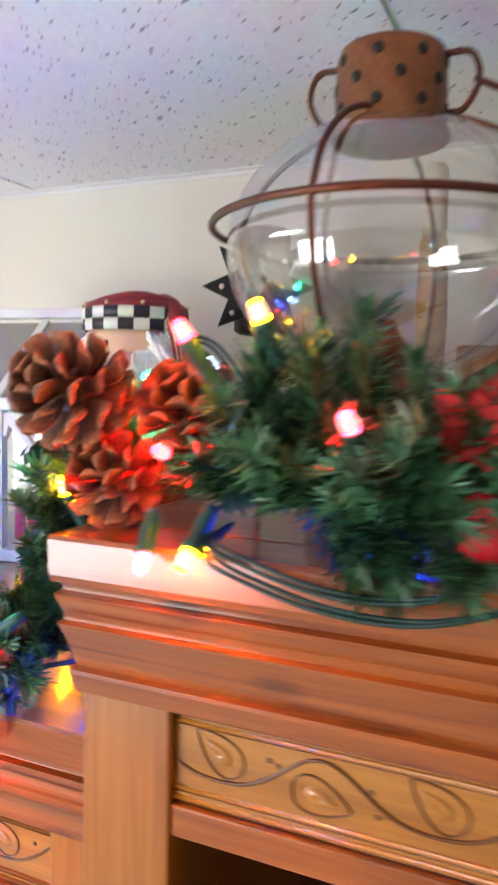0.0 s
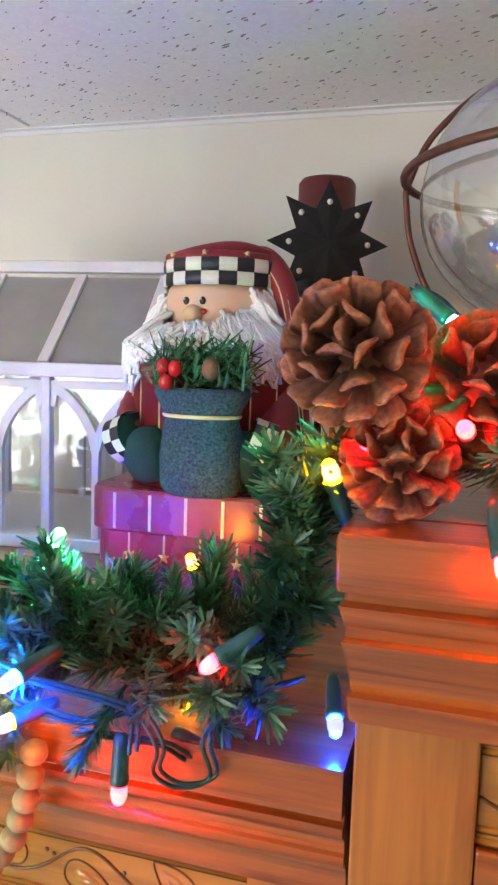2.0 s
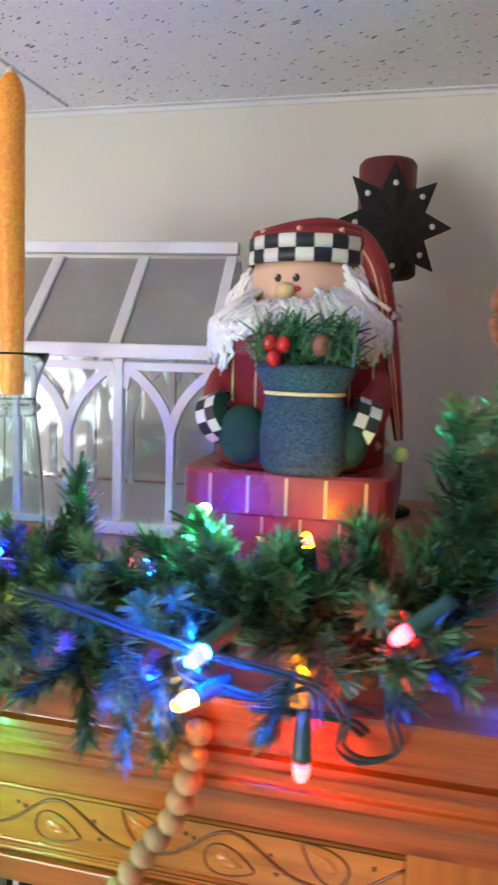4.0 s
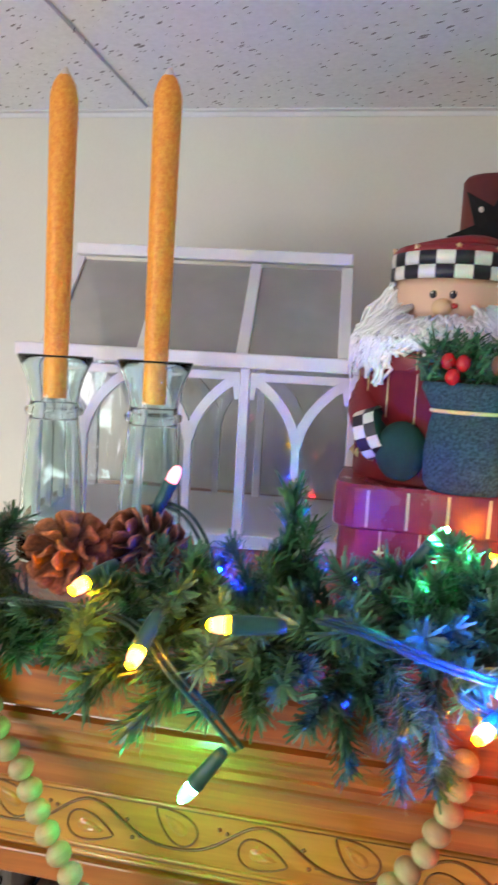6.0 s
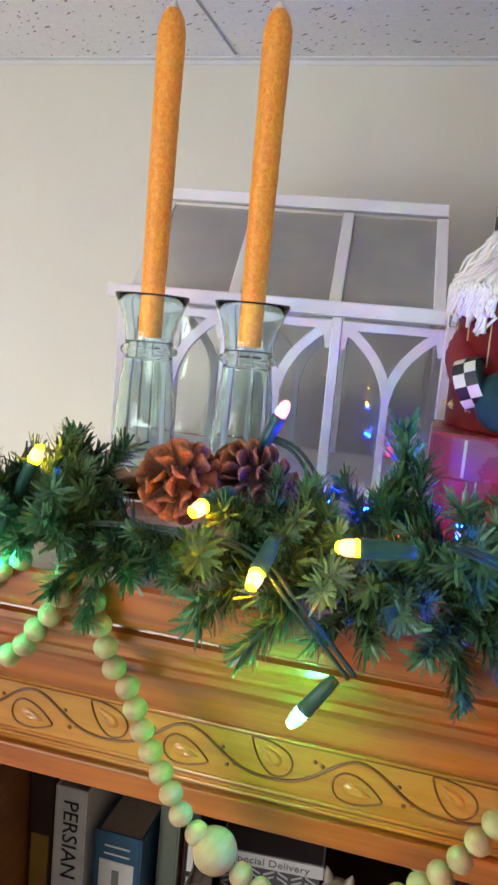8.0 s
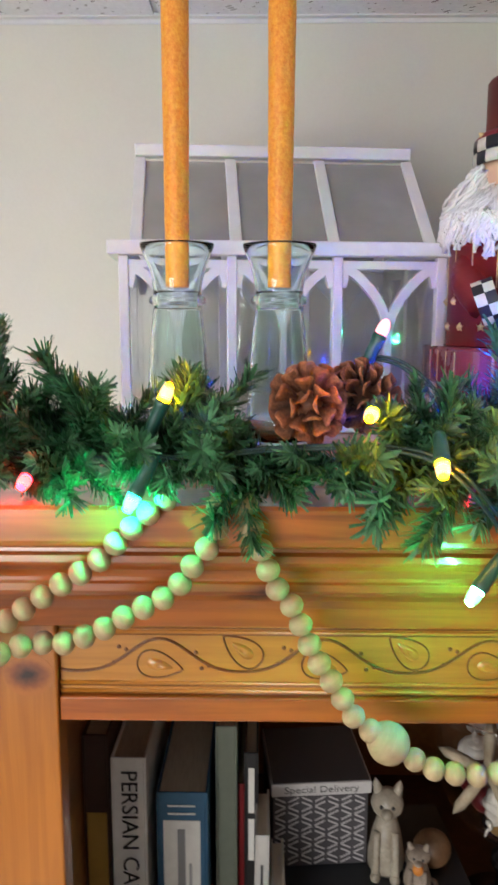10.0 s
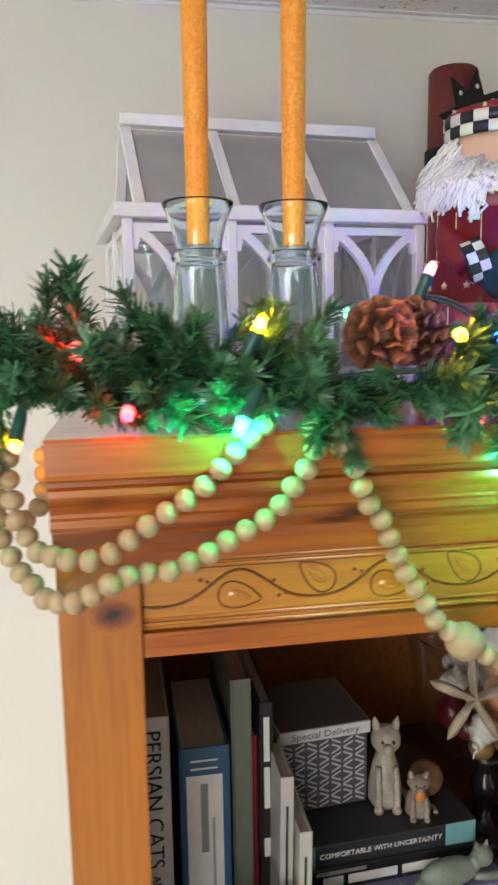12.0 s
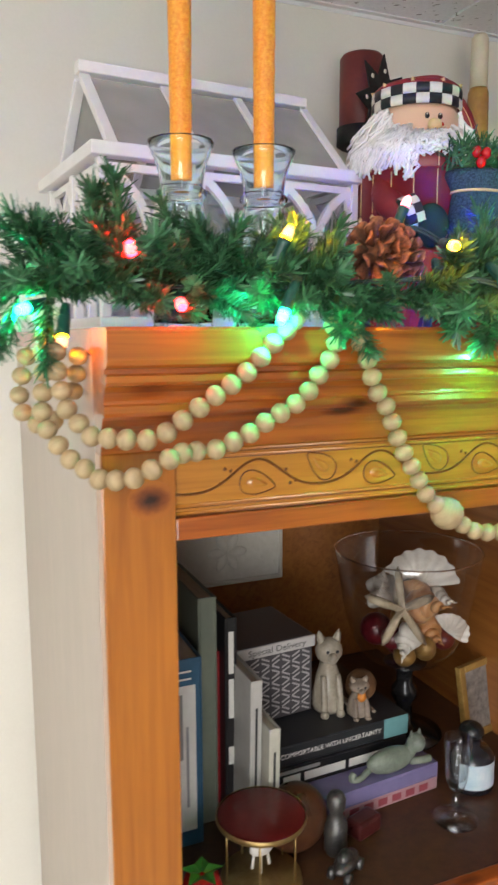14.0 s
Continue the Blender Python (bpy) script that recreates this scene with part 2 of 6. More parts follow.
def ceiling_tile():
    m = material("fissured_ceiling_tile", (0.8, 0.8, 0.82), 0.9)
    b = m.node_tree.nodes["Principled BSDF"]
    t = node(m, "ShaderNodeTexCoord")
    rot = node(m, "ShaderNodeMapping")
    rot.inputs["Rotation"].default_value = (0, 0, radians(35))
    wire(m, t.outputs["Object"], rot.inputs["Vector"])
    wob = node(m, "ShaderNodeTexNoise", Scale=28.0, Detail=3.0)
    wire(m, rot.outputs[0], wob.inputs["Vector"])
    add = node(m, "ShaderNodeMixRGB")
    add.blend_type = "LINEAR_LIGHT"
    add.inputs[0].default_value = 0.007
    wire(m, rot.outputs[0], add.inputs[1])
    wire(m, wob.outputs["Color"], add.inputs[2])
    masks = []
    for scale, thin, edge, few in ((30.0, 3.2, 0.110, 0.58), (62.0, 2.2, 0.115, 0.76)):
        mp = node(m, "ShaderNodeMapping")
        mp.inputs["Scale"].default_value = (scale, scale * thin, 1.0)
        wire(m, add.outputs[0], mp.inputs["Vector"])
        v = node(m, "ShaderNodeTexVoronoi", Scale=1.0, Randomness=1.0)
        v.voronoi_dimensions = "2D"
        wire(m, mp.outputs[0], v.inputs["Vector"])
        sep = node(m, "ShaderNodeSeparateColor")
        wire(m, v.outputs["Color"], sep.inputs[0])
        size = node(m, "ShaderNodeMapRange")
        wire(m, sep.outputs[0], size.inputs[0])
        size.inputs[1].default_value, size.inputs[2].default_value = few, 1.0
        size.inputs[3].default_value, size.inputs[4].default_value = 0.0, edge * 1.6
        less = node(m, "ShaderNodeMath")
        less.operation = "LESS_THAN"
        wire(m, v.outputs["Distance"], less.inputs[0])
        wire(m, size.outputs[0], less.inputs[1])
        masks.append(less.outputs[0])
    mx = node(m, "ShaderNodeMath")
    mx.operation = "MAXIMUM"
    wire(m, masks[0], mx.inputs[0])
    wire(m, masks[1], mx.inputs[1])
    fine = node(m, "ShaderNodeTexNoise", Scale=160.0, Detail=4.0)
    wire(m, rot.outputs[0], fine.inputs["Vector"])
    base = ramp(m, fine.outputs[0], [(0.3, (0.80, 0.80, 0.83)), (0.7, (0.88, 0.88, 0.91))])
    mixc = node(m, "ShaderNodeMixRGB")
    wire(m, mx.outputs[0], mixc.inputs[0])
    wire(m, base, mixc.inputs[1])
    mixc.inputs[2].default_value = (0.30, 0.28, 0.29, 1)
    wire(m, mixc.outputs[0], b.inputs["Base Color"])
    bp = node(m, "ShaderNodeBump", Strength=0.6, Distance=0.002)
    bp.invert = True
    wire(m, mx.outputs[0], bp.inputs["Height"])
    wire(m, bp.outputs[0], b.inputs["Normal"])
    return m


TILE = ceiling_tile()
WHITE_WOOD = noisy("white_painted_wood", (0.72, 0.70, 0.68), (0.82, 0.80, 0.78), 14, 0.45, 0.08)
PANE = pane_glass("clear_pane")


def frosted():
    """Clouded greenhouse roof glass: half clear, half matt gray."""
    m = pane_glass("clouded_roof_pane", (0.85, 0.84, 0.83))
    nt = m.node_tree
    out = nt.nodes["Material Output"]
    first = out.inputs[0].links[0].from_socket
    df = node(m, "ShaderNodeBsdfDiffuse", Color=(0.50, 0.48, 0.45, 1))
    mx = node(m, "ShaderNodeMixShader")
    nz = node(m, "ShaderNodeTexNoise", Scale=20.0, Detail=4.0)
    wire(m, coords(m), nz.inputs["Vector"])
    mr = node(m, "ShaderNodeMapRange")
    wire(m, nz.outputs[0], mr.inputs[0])
    mr.inputs[3].default_value, mr.inputs[4].default_value = 0.34, 0.55
    wire(m, mr.outputs[0], mx.inputs[0])
    wire(m, first, mx.inputs[1])
    wire(m, df.outputs[0], mx.inputs[2])
    wire(m, mx.outputs[0], out.inputs[0])
    return m


ROOF_PANE = frosted()
BOTTLE = glass("pale_green_bottle_glass", (0.86, 0.965, 0.93), 0.02, 1.38)
CLEAR = glass("clear_thin_glass", (0.97, 0.98, 0.98), 0.02)
GLOBE = pane_glass("lantern_globe_glass", (0.90, 0.91, 0.92), 0.26)
COPPER = noisy("aged_copper", (0.13, 0.045, 0.02), (0.38, 0.155, 0.07), 18, 0.42, 0.2, metal=0.85, rough_var=0.15)
WIRE_BROWN = noisy("brown_cage_wire", (0.06, 0.02, 0.012), (0.16, 0.05, 0.03), 30, 0.45, metal=0.6)
IRON = noisy("black_iron", (0.010, 0.010, 0.010), (0.03, 0.028, 0.026), 30, 0.6, 0.3, metal=0.4)
NEEDLE = noisy("garland_needle", (0.020, 0.085, 0.036), (0.085, 0.24, 0.105), 60, 0.34, 0.1, per_object=0.25, per_island=0.45)
STEM = noisy("garland_stem", (0.015, 0.04, 0.015), (0.05, 0.08, 0.03), 60, 0.7)
CONE = noisy("pinecone_scale", (0.07, 0.026, 0.012), (0.27, 0.12, 0.06), 60, 0.6, 0.3, per_object=0.25)


def woody_scale():
    """Cone scales: colour graded along x, dark at the root, paler towards the tip."""
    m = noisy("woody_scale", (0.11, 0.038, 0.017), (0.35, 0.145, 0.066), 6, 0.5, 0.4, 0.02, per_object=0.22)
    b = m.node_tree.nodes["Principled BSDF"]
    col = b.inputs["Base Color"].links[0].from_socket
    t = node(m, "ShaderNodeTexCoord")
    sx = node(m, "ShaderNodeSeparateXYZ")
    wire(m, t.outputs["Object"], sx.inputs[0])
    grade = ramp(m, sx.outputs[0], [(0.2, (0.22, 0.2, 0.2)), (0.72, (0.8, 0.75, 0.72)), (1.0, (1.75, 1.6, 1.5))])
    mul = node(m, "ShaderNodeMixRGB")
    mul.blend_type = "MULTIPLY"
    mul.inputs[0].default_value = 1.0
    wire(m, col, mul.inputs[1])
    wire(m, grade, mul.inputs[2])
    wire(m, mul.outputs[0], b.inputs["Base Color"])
    return m


WOODY = woody_scale()
BEAD = noisy("raw_wood_bead", (0.33, 0.235, 0.12), (0.48, 0.36, 0.20), 30, 0.6, 0.15, per_object=0.08, stretch=(1, 1, 6))
SOCKET = noisy("green_plastic_socket", (0.012, 0.07, 0.05), (0.02, 0.10, 0.075), 40, 0.35, 0.05)
CABLE = noisy("green_plastic_wire", (0.008, 0.035, 0.03), (0.014, 0.055, 0.045), 40, 0.35, 0.05)
WAX_RED = noisy("dark_red_wax", (0.10, 0.012, 0.010), (0.20, 0.03, 0.02), 12, 0.5, 0.1)


def candle_wax():
    m = noisy("orange_mottled_wax", (0.80, 0.235, 0.008), (1.0, 0.50, 0.065), 300, 0.4, 0.5, 0.0012, fine=520)
    b = m.node_tree.nodes["Principled BSDF"]
    b.inputs["Subsurface Weight"].default_value = 0.25
    b.inputs["Subsurface Radius"].default_value = (0.01, 0.004, 0.001)
    return m


WAX = candle_wax()

# ---- the room ----
WALL_Y, CEIL, FLOOR = 1.024, 2.378, -0.367
X0, X1, Y0 = -3.3, 2.6, -2.6


def wall(name, lo, hi, label):
    ob = part(name, block(name, lo, hi, PLASTER, bevel=0), None)
    return tagged(ob, label, "wall", kind="structure")


wall("wall_north", (X0, WALL_Y, FLOOR), (X1, WALL_Y + 0.12, CEIL + 0.05), "warm off-white painted plaster wall behind the bookcases")
wall("wall_west", (X0 - 0.12, Y0, FLOOR), (X0, WALL_Y + 0.12, CEIL + 0.05), "plain off-white painted side wall")
wall("wall_east", (X1, Y0, FLOOR), (X1 + 0.12, WALL_Y + 0.12, CEIL + 0.05), "plain off-white painted side wall")
WA, WB, WZ0, WZ1 = -2.9, -1.3, 0.8, 2.1
south = []
for lo, hi in (((X0 - 0.12, Y0 - 0.12, FLOOR), (WA, Y0, CEIL + 0.05)), ((WB, Y0 - 0.12, FLOOR), (X1 + 0.12, Y0, CEIL + 0.05)),
               ((WA, Y0 - 0.12, FLOOR), (WB, Y0, WZ0)), ((WA, Y0 - 0.12, WZ1), (WB, Y0, CEIL + 0.05))):
    v = [(x, y, z) for x in (lo[0], hi[0]) for y in (lo[1], hi[1]) for z in (lo[2], hi[2])]
    south.append((v, [(0, 1, 3, 2), (4, 6, 7, 5), (0, 4, 5, 1), (2, 3, 7, 6), (0, 2, 6, 4), (1, 5, 7, 3)]))
sv, sf = join(*south)
tagged(part("wall_south", data("wall_south", sv, sf, PLASTER, smooth=False)), "plain off-white painted wall with a window opening", "wall", kind="structure")
fl = part("floor", block("floor", (X0 - 0.12, Y0 - 0.12, FLOOR - 0.1), (X1 + 0.12, WALL_Y + 0.12, FLOOR), FLOORW, bevel=0))
tagged(fl, "brown carpeted floor of the room", "floor", kind="structure")

# window in the wall behind
win = empty("window_1", "white framed window letting in daylight", "window", (0, 0, 0), kind="structure")
for lo, hi in (((WA, Y0 - 0.09, WZ0), (WA + 0.06, Y0 - 0.03, WZ1)), ((WB - 0.06, Y0 - 0.09, WZ0), (WB, Y0 - 0.03, WZ1)),
               ((WA + 0.06, Y0 - 0.09, WZ0), (WB - 0.06, Y0 - 0.03, WZ0 + 0.06)), ((WA + 0.06, Y0 - 0.09, WZ1 - 0.06), (WB - 0.06, Y0 - 0.03, WZ1)),
               ((-2.13, Y0 - 0.085, WZ0 + 0.06), (-2.07, Y0 - 0.035, WZ1 - 0.06))):
    part("window_frame", block("window_frame", lo, hi, WHITE_TRIM, 0.003), win)

# drop ceiling: tiles with a bevelled joint, bars and a wall angle in one mesh
BARS = [-0.183 + 0.695 * k for k in range(-4, 4)]
cv, cf, ci = [], [], []


def add_box(lo, hi, index):
    n = len(cv)
    cv.extend((x, y, z) for x in (lo[0], hi[0]) for y in (lo[1], hi[1]) for z in (lo[2], hi[2]))
    for q in ((0, 1, 3, 2), (4, 6, 7, 5), (0, 4, 5, 1), (2, 3, 7, 6), (0, 2, 6, 4), (1, 5, 7, 3)):
        cf.append(tuple(i + n for i in q))
        ci.append(index)


edges = [X0] + BARS + [X1]
for a, b in zip(edges, edges[1:]):
    if b - a > 0.05:
        for c, d in ((Y0, -1.25), (-1.25, -0.2), (-0.2, WALL_Y)):
            if (a, c) == (BARS[1], -1.25):
                continue
            add_box((a + 0.004, c + 0.004, CEIL), (b - 0.004, d - 0.004, CEIL + 0.02), 0)
for x in BARS:
    add_box((x - 0.003, Y0, CEIL + 0.004), (x + 0.003, WALL_Y, CEIL + 0.024), 1)
for y in (-1.25, -0.2):
    add_box((X0, y - 0.003, CEIL + 0.004), (X1, y + 0.003, CEIL + 0.024), 1)
add_box((X0, WALL_Y - 0.012, CEIL - 0.002), (X1, WALL_Y, CEIL + 0.003), 1)
add_box((X0, WALL_Y - 0.002, CEIL - 0.008), (X1, WALL_Y, CEIL - 0.002), 1)
add_box((X0 - 0.06, Y0 - 0.06, CEIL + 0.026), (X1 + 0.06, WALL_Y + 0.06, CEIL + 0.052), 1)
tagged(part("ceiling", data("ceiling", cv, cf, [TILE, WHITE_TRIM], ci, smooth=False)), "white fissured acoustic drop ceiling with thin joints", "ceiling", kind="structure")

# recessed light in the drop ceiling
troffer = empty("ceiling_light", "recessed white ceiling light panel, switched on", "ceiling light", ((BARS[1] + BARS[2]) / 2, -0.725, CEIL))
hw, hd = (BARS[2] - BARS[1]) / 2 - 0.005, 0.515
PANEL = glow("light_diffuser", (1.0, 0.965, 0.93), PANEL_GLOW)
part("diffuser", block("diffuser", (-hw + 0.03, -hd + 0.03, 0.012), (hw - 0.03, hd - 0.03, 0.018), PANEL, 0), troffer)
for lo, hi in (((-hw, -hd, 0), (-hw + 0.03, hd, 0.02)), ((hw - 0.03, -hd, 0), (hw, hd, 0.02)), ((-hw + 0.03, -hd, 0), (hw - 0.03, -hd + 0.03, 0.02)), ((-hw + 0.03, hd - 0.03, 0), (hw - 0.03, hd, 0.02))):
    part("frame", block("frame", lo, hi, WHITE_TRIM, 0.002), troffer)


# ---- bookcases ----
def crown_profile(front, z0):
    p = [(0.0, 0.0), (0.003, 0.0), (0.0035, 0.006), (0.005, 0.014), (0.0085, 0.021), (0.0135, 0.0265), (0.0135, 0.0285), (0.0185, 0.029),
         (0.0205, 0.032), (0.0205, 0.037), (0.0185, 0.0385), (0.0185, 0.041), (0.021, 0.047), (0.0255, 0.0515), (0.0285, 0.0525), (0.0300, 0.055), (0.0300, 0.0595), (0.0255, 0.061),
         (0.0250, 0.0645), (0.0320, 0.0655), (0.0350, 0.0675), (0.0360, 0.071), (0.0370, 0.092), (0.0355, 0.0945)]
    return [(front - a, z0 + b) for a, b in p] + [(front + 0.02, z0 + 0.0945), (front + 0.02, z0)]


def returned_crown(front, z0, x0, x1, back):
    """The crown with its moulding carried round the free end, where it stands less far out."""
    p = [(0.0, 0.0), (0.006, 0.001), (0.0095, 0.012), (0.0095, 0.0145), (0.0055, 0.016), (0.0075, 0.022), (0.012, 0.034), (0.0155, 0.041), (0.0165, 0.043), (0.0125, 0.0445), (0.0135, 0.050), (0.018, 0.058),
         (0.0186, 0.0605), (0.0135, 0.062), (0.0140, 0.066), (0.0205, 0.068), (0.0218, 0.072), (0.0225, 0.092), (0.0212, 0.0945)]
    prof = [(-a, z0 + b) for a, b in p]
    vs, fs = [], []
    for y, z in prof:
        a = -y
        e = x0 - 0.42 * a
        vs += [(x1, front - a, z), (e + 0.0012, front - a, z), (e, front - a + 0.0012, z), (e, back, z)]
    for i in range(len(prof) - 1):
        for k in range(3):
            q = i * 4 + k
            fs.append((q, q + 1, q + 5, q + 4))
    n = (len(prof) - 1) * 4
    fs.append((n, n + 1, n + 2, n + 3))
    v0 = len(vs)
    vs += [(x1, front + 0.02, z0 + 0.0945), (x1, front + 0.02, z0)]
    fs.append(tuple(range(0, n + 1, 4)) + (v0, v0 + 1))
    return data("crown_moulding", vs, fs, PINE_X, smooth=False)


def leaf_pad(length, width):
    """A carved leaf: a swollen teardrop with a rim and midrib."""
    vs, fs = [(0, 0.0, 0)], []
    rings, n = 4, 20
    for i in range(1, rings + 1):
        s = i / rings
        for k in range(n):
            a = 2 * math.pi * k / n
            x = math.cos(a) * length / 2
            w = width / 2 * (1 - 0.45 * math.cos(a))
            z = math.sin(a) * w
            h = (0.0013 * (1 - s * s) + 0.0003) if i < rings else -0.001
            vs.append((x * s, -h, z * s * (1 - 0.25 * max(0, math.cos(a)) ** 3)))
    for k in range(n):
        b = (k + 1) % n
        fs.append((0, 1 + k, 1 + b))
        for i in range(rings - 1):
            fs.append((1 + i * n + k, 1 + (i + 1) * n + k, 1 + (i + 1) * n + b, 1 + i * n + b))
    return vs, fs


LEAF = data("leaf", *leaf_pad(0.021, 0.009), FRIEZE)


def leaf_rim():
    pts = []
    for k in range(25):
        a = 2 * math.pi * k / 24
        x = math.cos(a) * 0.0165
        w = 0.0095 * (1 - 0.45 * math.cos(a))
        pts.append((x, 0, math.sin(a) * w * (1 - 0.25 * max(0, math.cos(a)) ** 3)))
    return tube(pts, 0.0007, 6, False)


RIM = data("leaf_outline", *leaf_rim(), CARVE)
DOT = data("carved_dot", *ball((0, 0, 0), 0.0016, 8, (1, 0.5, 1)), CARVE)
PERIOD = 0.1185


def knot_wood():
    """A knot: dark heart with rings that run out into the pine around it."""
    m = material("pine_knot", (0.1, 0.03, 0.01), 0.35)
    b = m.node_tree.nodes["Principled BSDF"]
    b.inputs["Coat Weight"].default_value, b.inputs["Coat Roughness"].default_value = 0.8, 0.15
    n = node(m, "ShaderNodeTexNoise", Scale=230.0, Detail=4.0)
    wire(m, coords(m), n.inputs["Vector"])
    ln = node(m, "ShaderNodeVectorMath")
    ln.operation = "LENGTH"
    wire(m, coords(m, (58, 70, 0)), ln.inputs[0])
    ad = node(m, "ShaderNodeMath")
    ad.operation = "MULTIPLY_ADD"
    wire(m, n.outputs[0], ad.inputs[0])
    ad.inputs[1].default_value = 0.35
    wire(m, ln.outputs["Value"], ad.inputs[2])
    wire(m, ramp(m, ad.outputs[0], [(0.30, (0.03, 0.008, 0.003)), (0.48, (0.12, 0.028, 0.006)), (0.62, (0.19, 0.045, 0.007)), (0.95, (0.39, 0.12, 0.014))]), b.inputs["Base Color"])
    return m


KNOT = knot_wood()


def bookcase(label, x0, x1, front, top, back, phase, post, shelves, returned=False):
    """A pine bookcase: posts, crown, carved frieze, rail, sides, back and shelves."""
    ob = empty("bookcase", label, "bookcase", ((x0 + x1) / 2, (front + back) / 2, FLOOR))
    org = Vector(ob.location)
    inv = Matrix.Translation(-org)

    def p(name, me, label="", parent=ob, m=None):
        return part(name, me, parent, label, inv if m is None else inv @ m)

    c0 = top - 0.0945
    crown = returned_crown(front, c0, x0, x1, back) if returned else extrude_x(crown_profile(front, c0), x0, x1, PINE_X, "crown_moulding")
    p("crown_moulding", crown, "stepped crown moulding of knotty varnished pine")
    for a in (x0, x1 - post):
        p("post", block("post", (a, front, FLOOR), (a + post, front + 0.022, c0 - 0.0005), PINE_Z, 0.0015))
    f0, f1 = x0 + post + 0.0005, x1 - post - 0.0005
    fy = front + 0.007
    p("rail", block("rail", (f0, front + 0.002, c0 - 0.075), (f1, front + 0.02, c0 - 0.0565), PINE_X, 0.0015))
    fz = c0 - 0.028
    fr = p("frieze", block("frieze", (f0, fy, c0 - 0.056), (f1, fy + 0.014, c0 - 0.001), FRIEZE, 0.001), "frieze carved with a trailing vine")
    for z in (c0 - 0.0035, c0 - 0.0085, c0 - 0.0475, c0 - 0.0535):
        part("bead_moulding", data("bead_moulding", *tube([(f0, 0, 0), (f1, 0, 0)], 0.0016, 10), FRIEZE), fr, "", Matrix.Translation((0, fy, z)))
        part("groove", data("groove", *tube([(f0, 0, 0), (f1, 0, 0)], 0.0006, 6), CARVE), fr, "", Matrix.Translation((0, fy - 0.0002, z - 0.002)))
    vine = []
    n = int((f1 - f0) / 0.004)
    for k in range(n + 1):
        x = f0 + (f1 - f0) * k / n
        a = 2 * math.pi * (x - phase) / PERIOD
        vine.append((x, 0, 0.0125 * math.cos(a) + 0.002 * math.cos(2 * a)))
    part("vine", data("vine", *tube(vine, 0.0011, 8), CARVE), fr, "", Matrix.Translation((0, fy - 0.0003, fz)))
    k = math.floor((f0 - phase) / PERIOD)
    while phase + k * PERIOD < f1:
        for dx, dz, turn in ((0.0, -0.006, 12), (PERIOD / 2, 0.006, -142)):
            x = phase + k * PERIOD + dx
            if f0 + 0.016 < x < f1 - 0.016:
                m = Matrix.Translation((x, fy - 0.0003, fz + dz)) @ Matrix.Rotation(radians(turn), 4, "Y")
                part("leaf", LEAF, fr, "", m)
                part("leaf_outline", RIM, fr, "", m)
            for ex, ez in ((0.026, 0.004), (-0.024, 0.006), (0.030, -0.008)):
                if f0 + 0.004 < x + ex < f1 - 0.004:
                    part("carved_dot", DOT, fr, "", Matrix.Translation((x + ex, fy - 0.0003, fz + (ez if dz < 0 else -ez))))
        k += 1
    for a, lab in ((x0, "pale plain side panel"), (x1 - 0.018, "pale plain side panel")):
        p("side_panel", block("side_panel", (a + 0.0005, front + 0.0225, FLOOR), (a + 0.0175, back, top - 0.001), SIDE, 0.001), lab)
    for a in (x0 + 0.0178, x1 - 0.0188):
        p("side_lining", block("side_lining", (a, front + 0.0225, FLOOR), (a + 0.001, back - 0.0085, top - 0.0225), PINE_Y, 0))
    if post < 0.06:
        p("knot", data("knot", *lathe([(0.0001, 0.0003), (0.0138, 0.0003), (0.0141, -0.001)], 32), KNOT, smooth=False), "dark knot in the wood", m=Matrix.Translation((x0 + 0.0385, front, 1.7035)) @ Matrix.Rotation(radians(90), 4, "X") @ Matrix.Diagonal((1.35, 1.15, 1, 1)))
    p("top_board", block("top_board", (x0 - (0.0085 if returned else 0), front + 0.0205, top - 0.022), (x1, back, top + (0.0006 if returned else 0)), PINE_X, 0.002))
    p("back_panel", block("back_panel", (x0 + 0.018, back - 0.008, FLOOR), (x1 - 0.018, back - 0.001, top - 0.023), PINE_Y, 0))
    for z in shelves:
        sh = p("shelf", block("shelf", (x0 + 0.018, front + 0.05, z - 0.022), (x1 - 0.018, back - 0.009, z), DARKIN, 0.001), "dark brown shelf with a pine front edge")
        part("shelf_edge", block("shelf_edge", (x0 + 0.018, front + 0.03, z - 0.024), (x1 - 0.018, front + 0.0495, z + 0.001), PINE_X, 0.002), sh)
    p("plinth", block("plinth", (x0 + post, front + 0.003, FLOOR), (x1 - post, front + 0.02, FLOOR + 0.09), PINE_X, 0.002))
    return ob


TOP, RTOP, SHELF = 1.837, 1.9685, 1.235
bookcase("deep varnished pine bookcase with a carved frieze, decorated on top", -0.934, -0.2795, 0.39, TOP, 1.005, -0.802, 0.059, (SHELF, 0.80, 0.36, -0.02))
bookcase("taller varnished pine bookcase with a carved frieze, standing forward", -0.273, 0.60, 0.339, RTOP, 1.005, -0.128, 0.058, (1.40, 0.95, 0.5, 0.0), returned=True)


